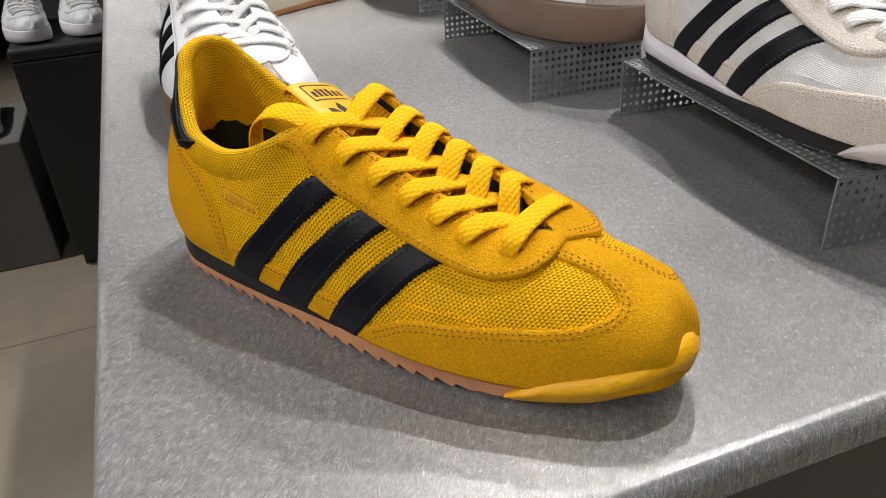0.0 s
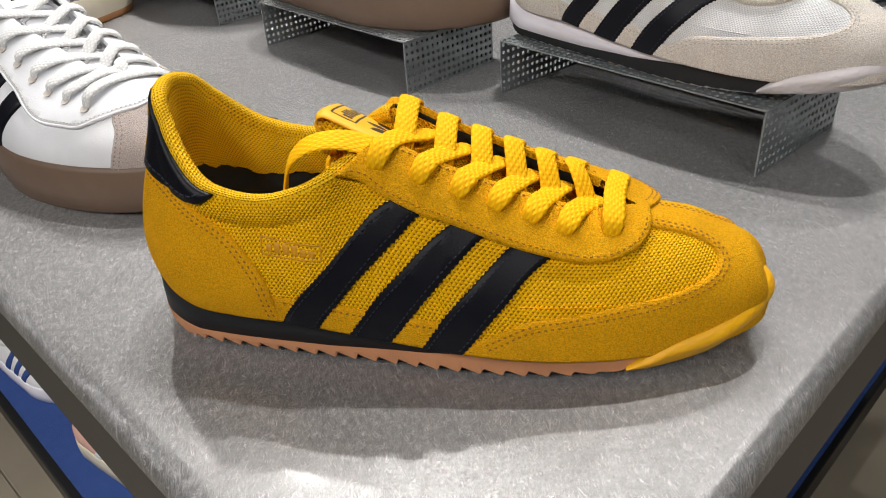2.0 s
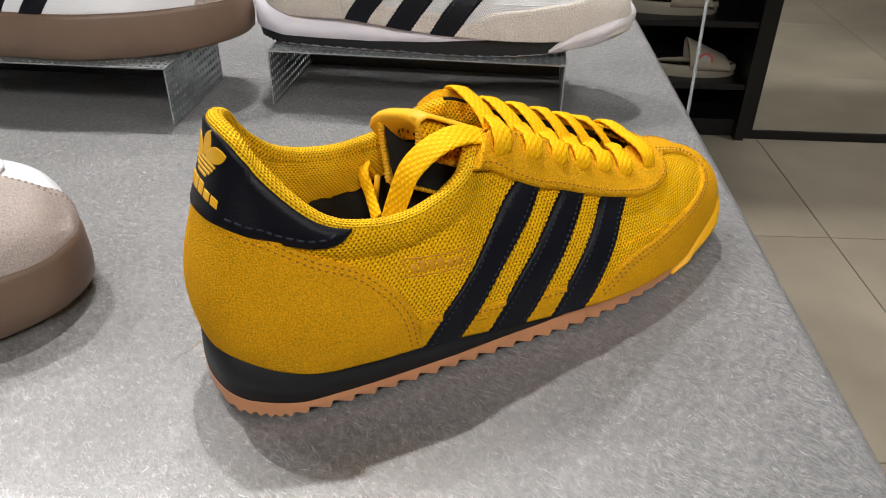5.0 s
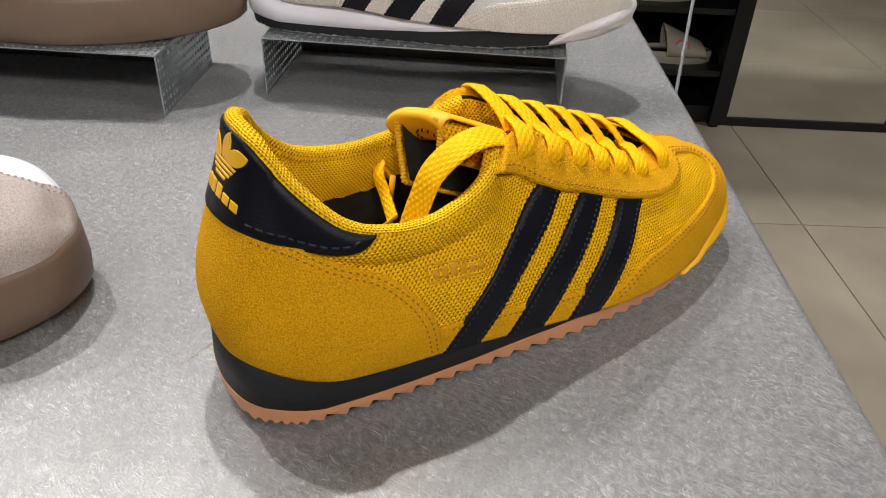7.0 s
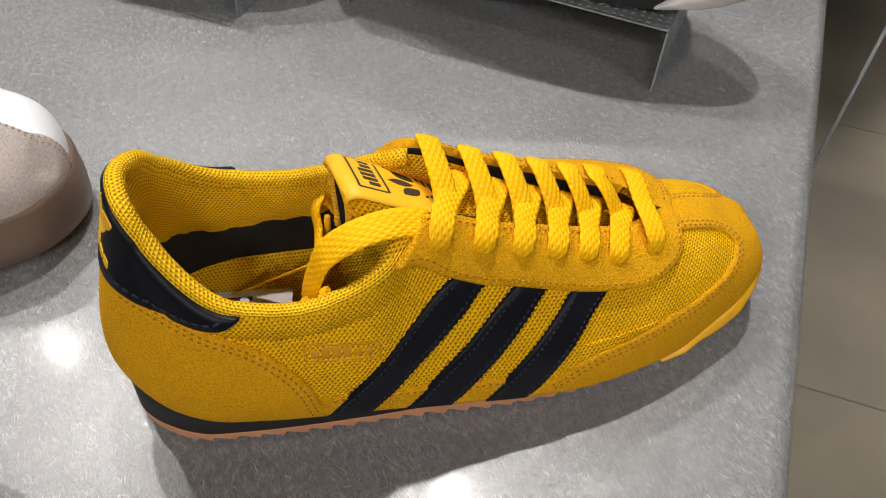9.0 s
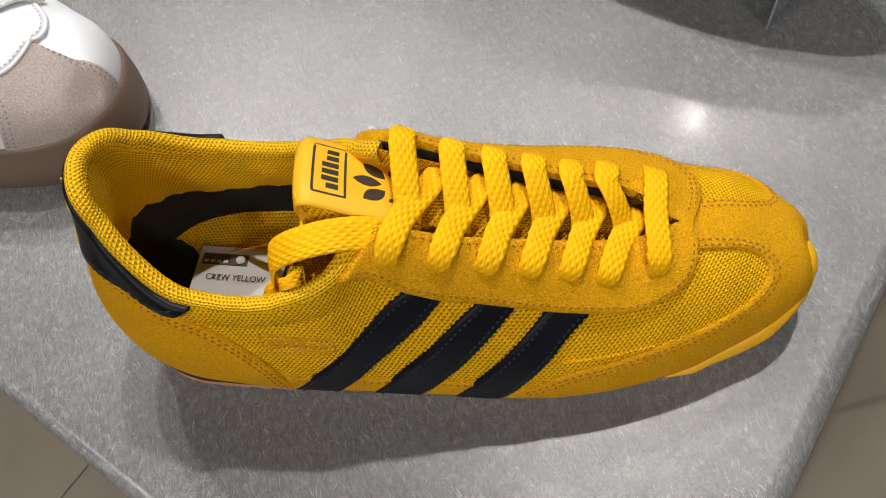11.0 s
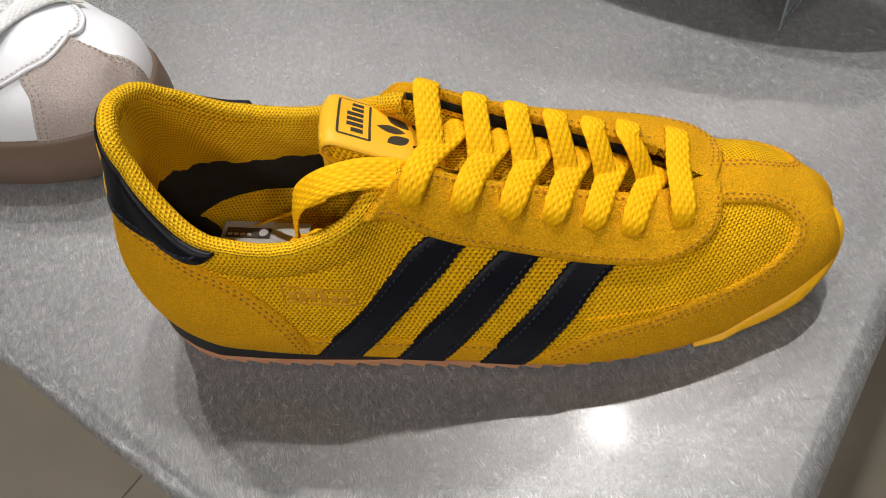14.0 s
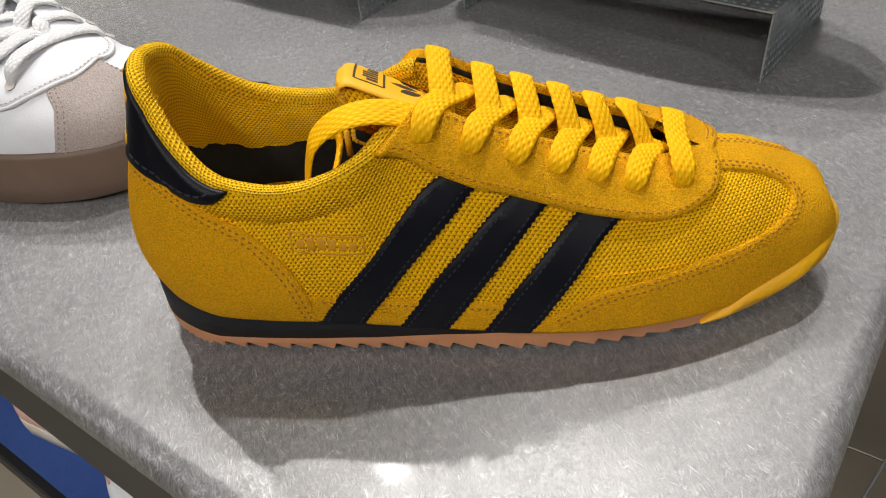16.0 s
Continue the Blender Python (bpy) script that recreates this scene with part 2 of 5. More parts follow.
# ---- builders ----


def mesh_ob(name, verts, faces, mat, parent=None, uvs=None, smooth=True, label=""):
    me = bpy.data.meshes.new(name)
    me.from_pydata([tuple(map(float, v)) for v in verts], [], [tuple(map(int, f)) for f in faces])
    if uvs is not None:
        layer = me.uv_layers.new(name="UVMap")
        idx = np.empty(len(me.loops), dtype=np.int32)
        me.loops.foreach_get("vertex_index", idx)
        layer.data.foreach_set("uv", np.asarray(uvs, dtype=np.float32)[idx].ravel())
    me.polygons.foreach_set("use_smooth", [smooth] * len(me.polygons))
    me.materials.append(mat)
    me.validate()
    ob = new(name, me)
    ob.parent = parent
    if label:
        ob["label"] = label
    return ob


def part(name, bm, mat, parent=None, label="", smooth=False):
    me = bpy.data.meshes.new(name)
    bm.to_mesh(me)
    bm.free()
    me.polygons.foreach_set("use_smooth", [smooth] * len(me.polygons))
    me.materials.append(mat)
    ob = new(name, me)
    ob.parent = parent
    if label:
        ob["label"] = label
    return ob


def box_bm(lo, hi, bevel=0.0, segments=2, bm=None):
    own = bmesh.new()
    bmesh.ops.create_cube(own, size=1)
    for v in own.verts:
        v.co = Vector([lo[i] + (hi[i] - lo[i]) * (v.co[i] + 0.5) for i in range(3)])
    if bevel:
        bmesh.ops.bevel(own, geom=own.edges[:], offset=bevel, segments=segments, affect="EDGES", profile=0.5)
    return own


def thing(name, label, category, m=None, group="", kind=""):
    ob = new(name)
    ob.empty_display_size = 0.02
    if m is not None:
        ob.matrix_world = m
    return tagged(ob, label, category, group, kind)


def spline(knots, values):
    """A smooth curve through values at knots, by finite-difference tangents."""
    k = np.asarray(knots, float)
    v = np.asarray(values, float)
    if v.ndim == 1:
        v = v[:, None]
    d = (v[1:] - v[:-1]) / (k[1:] - k[:-1])[:, None]
    h = (k[1:] - k[:-1])[:, None]
    tan = np.empty_like(v)
    tan[1:-1] = (d[:-1] * h[1:] + d[1:] * h[:-1]) / (h[1:] + h[:-1])
    tan[0], tan[-1] = d[0], d[-1]

    def at(x):
        x = np.atleast_1d(np.asarray(x, float))
        i = np.clip(np.searchsorted(k, x, side="right") - 1, 0, len(k) - 2)
        w = (k[i + 1] - k[i])
        s = ((x - k[i]) / w)[:, None]
        w = w[:, None]
        return ((2 * s**3 - 3 * s**2 + 1) * v[i] + (s**3 - 2 * s**2 + s) * w * tan[i]
                + (-2 * s**3 + 3 * s**2) * v[i + 1] + (s**3 - s**2) * w * tan[i + 1])

    return at


def smooth_line(pts, n):
    p = np.asarray(pts, float)
    c = np.r_[0, np.cumsum(np.linalg.norm(np.diff(p, axis=0), axis=1))]
    return spline(c, p)(np.linspace(0, c[-1], n))


def grid_faces(nu, nv, wrap=False):
    f = []
    for i in range(nu - 1):
        for j in range(nv - 1 if not wrap else nv):
            a, b = i * nv + j, i * nv + (j + 1) % nv
            f.append((a, b, b + nv, a + nv))
    return f


def sweep(path, ups, width, thick, sides=10, taper=None):
    """A band of flat rounded section along a path; ups: the way its face looks. Returns verts, faces, uvs."""
    p, up = np.asarray(path, float), np.asarray(ups, float)
    t = np.gradient(p, axis=0)
    t /= np.linalg.norm(t, axis=1)[:, None]
    s = np.cross(t, up)
    s /= np.linalg.norm(s, axis=1)[:, None] + 1e-12
    n = np.cross(s, t)
    a = np.linspace(0, 2 * np.pi, sides, endpoint=False)
    ca = np.sign(np.cos(a)) * np.abs(np.cos(a)) ** 0.6
    sa = np.sign(np.sin(a)) * np.abs(np.sin(a)) ** 0.8
    w = np.full(len(p), width) if taper is None else width * np.asarray(taper)
    verts = (p[:, None, :] + s[:, None, :] * (ca[None, :, None] * w[:, None, None] / 2) + n[:, None, :] * (sa[None, :, None] * thick / 2)).reshape(-1, 3)
    length = np.r_[0, np.cumsum(np.linalg.norm(np.diff(p, axis=0), axis=1))]
    uv = np.stack([np.repeat(length, sides), np.tile(ca, len(p)) * np.repeat(w, sides) / 2 + np.tile(sa, len(p)) * 0.001], 1)
    faces = grid_faces(len(p), sides, True)
    faces += [tuple(range(sides)), tuple(range((len(p) - 1) * sides, len(p) * sides))[::-1]]
    return verts, faces, uv


# ---- the last: the shape shared by the sneakers ----
LF = [(.0155, -.020, .034), (.0185, -.037, .0325), (.031, -.0495, .0285), (.048, -.056, .0243), (.070, -.0578, .0238), (.093, -.0582, .0245),
      (.113, -.0565, .022), (.133, -.0548, .0195), (.153, -.0533, .0175), (.172, -.0522, .0165), (.192, -.0497, .0155), (.212, -.0447, .0145),
      (.232, -.0370, .0135), (.252, -.0270, .0135), (.2738, -.0135, .0145), (.2848, .000, .016), (.2864, .012, .017)]
LT = [(.0308, -.018, .1135), (.0342, -.0305, .1103), (.0415, -.038, .0995), (.057, -.0455, .0845), (.077, -.0475, .0785), (.097, -.0465, .080),
      (.116, -.0435, .0875), (.131, -.0288, .0950), (.153, -.0238, .0857), (.174, -.0178, .0757), (.195, -.0120, .0667), (.213, -.0070, .0613),
      (.230, .0018, .0598), (.248, .0062, .0557), (.2635, .0098, .0496), (.2790, .0121, .0405), (.2856, .012, .0225)]
MF = [(.0155, -.020, .034), (.0175, -.003, .0325), (.029, .0095, .0285), (.046, .0165, .0243), (.069, .0195, .0238), (.092, .0215, .0245),
      (.112, .0235, .022), (.132, .0285, .0195), (.152, .0345, .0175), (.173, .0410, .0165), (.196, .0465, .0155), (.218, .0500, .0145),
      (.239, .0490, .0135), (.2595, .0445, .0135), (.2758, .0335, .0145), (.2843, .0215, .016), (.2864, .012, .017)]
MT = [(.0308, -.018, .1135), (.0342, -.0065, .1108), (.0405, .002, .1000), (.056, .0085, .0855), (.076, .0115, .080), (.096, .012, .0815),
      (.113, .011, .0890), (.127, .0050, .0985), (.151, .0062, .0888), (.173, .0070, .0812), (.195, .0082, .0728), (.213, .0095, .0662)] + LT[12:]
# how each rib bows: rise and bow at the foot, fall and bow at the top, and how far the top leans out
BOW = [(.30, .0085, .35, .0052, 0), (.30, .008, .35, .0055, 0), (.30, .007, .35, .0055, 0), (.30, .006, .32, .007, 0), (.30, .005, .30, .007, 0), (.32, .004, .30, .006, 0),
       (.35, .003, .25, .005, .05), (.42, .002, .08, .002, .30), (.44, .002, .05, 0, .40), (.465, .002, .04, 0, .425), (.48, .002, .03, 0, .45), (.505, .002, .02, 0, .48),
       (.56, .002, .01, 0, .525), (.595, .002, .01, 0, .555), (.615, .002, .02, 0, .56), (.62, .002, .05, 0, .55), (.62, .001, .2, 0, .5)]


# the inner side of the toe is fuller
MBOW = BOW[:10] + [(k1 + a, o1, k2, o2, g + b) for (k1, o1, k2, o2, g), a, b in zip(BOW[10:], (.09, .08, .07, .13, .13, .12, .09), (.06, .04, .04, .09, .08, .065, .06))]


class Last:
    """The outside of a shoe: u runs from the heel's back (0) to the toe, minus u on the inner side; b from the sole (0) to the top line (1)."""

    def __init__(self, lf, lt, mf, mt, bow, mbow):
        lf, lt, mf, mt, bow, mbow = (np.array(a, float) for a in (lf, lt, mf, mt, bow, mbow))
        mid = (lf + lt) / 2
        u = np.r_[0, np.cumsum(np.linalg.norm(np.diff(lf, axis=0), axis=1) * 0.5 + np.linalg.norm(np.diff(mid, axis=0), axis=1) * 0.5)]
        self.top_u = u[-1]
        self.knots = u
        ku = np.r_[-u[1], u, 2 * u[-1] - u[-2]]
        self.side = []
        for f, t, of, ot, bw in ((lf, lt, mf, mt, bow), (mf, mt, lf, lt, mbow)):
            self.side.append((spline(ku, np.vstack([of[1], f, of[-2]])), spline(ku, np.vstack([ot[1], t, ot[-2]])), spline(ku, np.vstack([bw[1], bw, bw[-2]]))))
        gu = np.linspace(0, self.top_u, 420)
        gb = np.linspace(0, 1, 140)
        self.gu, self.gb = gu, gb
        self.net = self.place(np.repeat(gu, 140), np.tile(gb, 420)).reshape(420, 140, 3)
        self.rib = np.linalg.norm(np.diff(self.net, axis=1), axis=2).sum(1)

    def place(self, u, b):
        u, b = np.broadcast_arrays(np.atleast_1d(np.asarray(u, float)), np.atleast_1d(np.asarray(b, float)))
        out = np.empty((len(u), 3))
        for i, pick in enumerate((u >= 0, u < 0)):
            if not pick.any():
                continue
            fs, ts, ws = self.side[i]
            uu, bb = np.abs(u[pick]), b[pick][:, None]
            f, t, w = fs(uu), ts(uu), ws(uu)
            e = 1e-4
            tang = fs(uu + e) - fs(uu - e)
            sign = 1 if i == 0 else -1
            o = np.stack([tang[:, 1] * sign, -tang[:, 0] * sign, 0 * tang[:, 0]], 1)
            o /= np.linalg.norm(o, axis=1)[:, None] + 1e-12
            h = (t - f)[:, 2:3]
            flat = (f - t) * [1, 1, 0]
            up = np.array([0, 0, 1.0])
            c1 = f + up * w[:, 0:1] * h + o * w[:, 1:2]
            # over the toe the top of each rib lies along the ridge's slope
            along = ts(uu + 5e-4) - ts(uu - 5e-4)
            run = np.hypot(along[:, 0], along[:, 1])
            ahead = np.clip((uu - self.knots[11]) / 0.012, 0, 1) * np.clip((self.top_u - uu) / 0.008, 0, 1)
            dip = np.einsum("ij,ij->i", flat[:, :2], along[:, :2]) / (run**2 + 1e-9) * along[:, 2] * w[:, 4] * ahead
            c2 = t + flat * w[:, 4:5] - up * w[:, 2:3] * h + o * w[:, 3:4] + up * np.clip(dip, -0.012, 0.004)[:, None]
            q = (1 - bb) ** 3 * f + 3 * (1 - bb) ** 2 * bb * c1 + 3 * (1 - bb) * bb**2 * c2 + bb**3 * t
            # the padded collar swells under its rim
            pad = np.clip((0.125 - uu) / 0.03, 0, 1) * np.clip((uu - 0.03) / 0.03, 0, 1)
            s = np.clip((bb[:, 0] - 0.775) / 0.225, 0, 1)
            q = q + o * (pad * 0.0050 * np.sin(np.pi * 0.66 * s) ** 0.6)[:, None]
            out[pick] = q
        return out

    def normal(self, u, b):
        e = 2e-4
        du = self.place(u + e, b) - self.place(u - e, b)
        db = self.place(u, np.minimum(b + 3e-3, 1)) - self.place(u, b - 3e-3)
        n = np.cross(du, db)
        return n / (np.linalg.norm(n, axis=1)[:, None] + 1e-12)

    def outline(self, u):
        return self.place(u, np.zeros(len(np.atleast_1d(u))))

    def at(self, x, z):
        """u, b of the outer side's point at x along and z up."""
        d = (self.net[..., 0] - x) ** 2 + (self.net[..., 2] - z) ** 2
        i, j = np.unravel_index(np.argmin(d), d.shape)
        return self.gu[i], self.gb[j]

    def over(self, x, y):
        """u, b of the outer side's point at x along and y across (for the toe)."""
        d = (self.net[..., 0] - x) ** 2 + (self.net[..., 1] - y) ** 2 + (self.net[..., 2] < 0.025) * 1.0
        i, j = np.unravel_index(np.argmin(d), d.shape)
        return self.gu[i], self.gb[j]

    def uv(self, u, b):
        return np.stack([u, b * np.interp(np.abs(u), self.gu, self.rib)], 1)


from mathutils.geometry import delaunay_2d_cdt

SPAN = 0.075


def inside(poly, pts):
    x, y = pts[:, 0], pts[:, 1]
    hit = np.zeros(len(pts), bool)
    for (x0, y0), (x1, y1) in zip(poly, np.roll(poly, -1, axis=0)):
        if y0 == y1:
            continue
        cross = ((y0 > y) != (y1 > y)) & (x < (x1 - x0) * (y - y0) / (y1 - y0) + x0)
        hit ^= cross
    return hit


def resample(poly, step):
    out = []
    for a, b in zip(poly, np.roll(poly, -1, axis=0)):
        d = np.linalg.norm(b - a)
        if d < 1e-6:
            continue
        n = max(1, int(round(d / step)))
        out += [a + (b - a) * k / n for k in range(n)]
    return np.array(out)


def panel(name, last, outline, lift, mat, parent, cell=0.003, label="", step=0.0014, edge=0.0009, rim_at=0.45):
    """A piece of sheet of that thickness laid on the last, cut to an outline in (u, b), its rim rounded down."""
    q = np.array(outline, float) * [1, SPAN]
    q = resample(q, step)
    area = np.sum(q[:, 0] * np.roll(q[:, 1], -1) - np.roll(q[:, 0], -1) * q[:, 1])
    if area < 0:
        q = q[::-1]
    t = np.roll(q, -1, axis=0) - np.roll(q, 1, axis=0)
    inn = np.stack([-t[:, 1], t[:, 0]], 1)
    inn /= np.linalg.norm(inn, axis=1)[:, None] + 1e-12
    lo, hi = q.min(0), q.max(0)
    gx, gy = np.meshgrid(np.arange(lo[0], hi[0], cell), np.arange(lo[1], hi[1], cell * 0.866))
    gx = gx + (np.arange(gx.shape[0]) % 2)[:, None] * cell / 2
    pts = np.stack([gx.ravel(), gy.ravel()], 1)
    ring = (q + inn * edge)[::1]
    for cand, keep in ((ring, edge * 0.8), (pts, edge + cell * 0.45)):
        cand = cand[inside(q, cand)] if len(cand) else cand
        if len(cand):
            d = np.min(np.linalg.norm(cand[:, None, :] - q[None, :, :], axis=2), axis=1)
            cand = cand[d > keep]
        if keep == edge * 0.8:
            good = cand
        else:
            good = np.vstack([good, cand])
    n = len(q)
    allp = np.vstack([q, good]) if len(good) else q
    res = delaunay_2d_cdt([Vector(p) for p in allp], [(i, (i + 1) % n) for i in range(n)], [], 1, 1e-7)
    uvp = np.array([tuple(v) for v in res[0]])
    tris = [tuple(f) for f in res[2]]
    rim = np.zeros(len(uvp), bool)
    for k, src in enumerate(res[3]):
        rim[k] = any(s < n for s in src)
    u, b = uvp[:, 0], np.clip(uvp[:, 1] / SPAN, -0.05, 1.0)
    free = (b > 0.996) | (np.abs(u) > last.top_u - 1e-5) | (b < 0.004)
    base, nor = last.place(u, b), last.normal(u, b)
    h = np.where(rim & ~free, rim_at * lift, lift)
    crest = (b > 0.996) & (np.abs(u) > last.knots[11])
    if crest.any():
        nor[crest] += last.normal(-u[crest], b[crest])
        nor[crest] /= np.linalg.norm(nor[crest], axis=1)[:, None]
    top = base + nor * h[:, None]
    verts = list(top)
    faces = [f for f in tris]
    # orient outward
    if faces:
        a, bb, c = (top[list(x)] for x in zip(*faces))
        flip = np.einsum("ij,ij->i", np.cross(bb - a, c - a), nor[[f[0] for f in faces]]) < 0
        faces = [f[::-1] if fl else f for f, fl in zip(faces, flip)]
    count = {}
    for f in faces:
        for i in range(len(f)):
            e = (f[i], f[(i + 1) % len(f)])
            count[e] = count.get(e, 0) + 1
    border = [e for e in count if (e[1], e[0]) not in count and not (crest[e[0]] and crest[e[1]])]
    low = {}
    for i in {i for e in border for i in e}:
        low[i] = len(verts)
        verts.append(base[i] - nor[i] * 0.0008)
    faces += [(e[1], e[0], low[e[0]], low[e[1]]) for e in border]
    uv = last.uv(u, b)
    uvs = list(uv) + [uv[i] for i in low]
    return mesh_ob(name, verts, faces, mat, parent, uvs, True, label)


def stitches(name, last, line, lift, mat, parent, pitch=0.0027, length=0.0014, width=0.00055, label=""):
    """A row of thread dashes along a line in (u, b)."""
    q = np.array(line, float)
    fine = np.vstack([np.linspace(a, b, 24, endpoint=False) for a, b in zip(q[:-1], q[1:])] + [q[-1:]])
    p = last.place(fine[:, 0], np.clip(fine[:, 1], 0, 1))
    n = last.normal(fine[:, 0], np.clip(fine[:, 1], 0.0, 0.99))
    p = p + n * lift
    s = np.r_[0, np.cumsum(np.linalg.norm(np.diff(p, axis=0), axis=1))]
    verts, faces = [], []
    for c in np.arange(pitch / 2, s[-1], pitch):
        ends = [np.array([np.interp(c + d, s, p[:, k]) for k in range(3)]) for d in (-length / 2, length / 2)]
        nn = np.array([np.interp(c, s, n[:, k]) for k in range(3)])
        tt = ends[1] - ends[0]
        ln = np.linalg.norm(tt)
        if ln < 1e-6:
            continue
        tt /= ln
        ss = np.cross(tt, nn) * width / 2
        k = len(verts)
        mid = (ends[0] + ends[1]) / 2 + nn * width * 0.55
        verts += [ends[0] + ss - nn * 0.0003, ends[0] - ss - nn * 0.0003, mid - ss - tt * length * 0.3, mid + ss - tt * length * 0.3,
                  mid - ss + tt * length * 0.3, mid + ss + tt * length * 0.3, ends[1] + ss - nn * 0.0003, ends[1] - ss - nn * 0.0003]
        faces += [(k, k + 1, k + 2, k + 3), (k + 3, k + 2, k + 4, k + 5), (k + 5, k + 4, k + 7, k + 6),
                  (k, k + 3, k + 5, k + 6), (k + 1, k + 7, k + 4, k + 2)]
    return mesh_ob(name, verts, faces, mat, parent, None, True, label)


def rings(name, stack, mat, parent, cap_low=True, cap_high=False, label="", arc=None):
    """A wall through rings of equal count, one over the other."""
    n = len(stack[0])
    verts = np.vstack(stack)
    faces = []
    for r in range(len(stack) - 1):
        for i in range(n):
            j = (i + 1) % n
            faces.append((r * n + i, (r + 1) * n + i, (r + 1) * n + j, r * n + j))
    uvs = None
    if arc is not None:
        uvs = np.vstack([np.stack([arc, s[:, 2]], 1) for s in stack])
    for flag, r in ((cap_low, len(stack) - 1), (cap_high, 0)):
        if flag:
            # a spine down the middle keeps the cap's triangles short
            half = n // 2
            for i in range(half):
                a, b = r * n + i, r * n + (i + 1)
                c2, d = r * n + (n - i) % n, r * n + (n - i - 1) % n
                f = (a, b, d, c2)
                if len(set(f)) == 4:
                    faces.append(f if r else f[::-1])
                elif len(set(f)) == 3:
                    g = tuple(dict.fromkeys(f))
                    faces.append(g if r else g[::-1])
    return mesh_ob(name, verts, faces, mat, parent, uvs, True, label)


def table_of(x, pairs):
    k, v = zip(*pairs)
    return np.interp(x, k, v)


SOLE_L = [(.0135, -.020), (.0145, -.031), (.020, -.0435), (.031, -.0508), (.043, -.0545), (.057, -.0550), (.078, -.0545), (.104, -.0528), (.133, -.0508), (.162, -.0495),
          (.186, -.0470), (.210, -.0425), (.232, -.0355), (.252, -.0255), (.2682, -.0125), (.2784, 0), (.283, .012)]
SOLE_M = [(.0135, -.020), (.0142, -.009), (.0185, .003), (.029, .0105), (.042, .0145), (.057, .0165), (.078, .0175), (.104, .0185), (.133, .0235), (.162, .033),
          (.188, .0405), (.214, .0445), (.238, .0430), (.257, .0380), (.2722, .0285), (.2799, .020), (.283, .012)]


def loop_of(n, lat=SOLE_L, med=SOLE_M):
    """The closed outline of a sole, its outward ways and the way run round it."""
    ring = np.array(list(lat) + list(med)[::-1][1:-1], float)
    closed = np.vstack([ring[-2:], ring, ring[:3]])
    c = np.r_[0, np.cumsum(np.linalg.norm(np.diff(closed, axis=0), axis=1))]
    f = spline(c, closed)
    s = np.linspace(c[2], c[-3], 2 * n, endpoint=False)
    q = f(s)
    t = f(s + 1e-4) - f(s - 1e-4)
    o = np.stack([t[:, 1], -t[:, 0], 0 * t[:, 0]], 1)
    o /= np.linalg.norm(o, axis=1)[:, None] + 1e-12
    return np.c_[q, 0 * s], o, s - s[0]


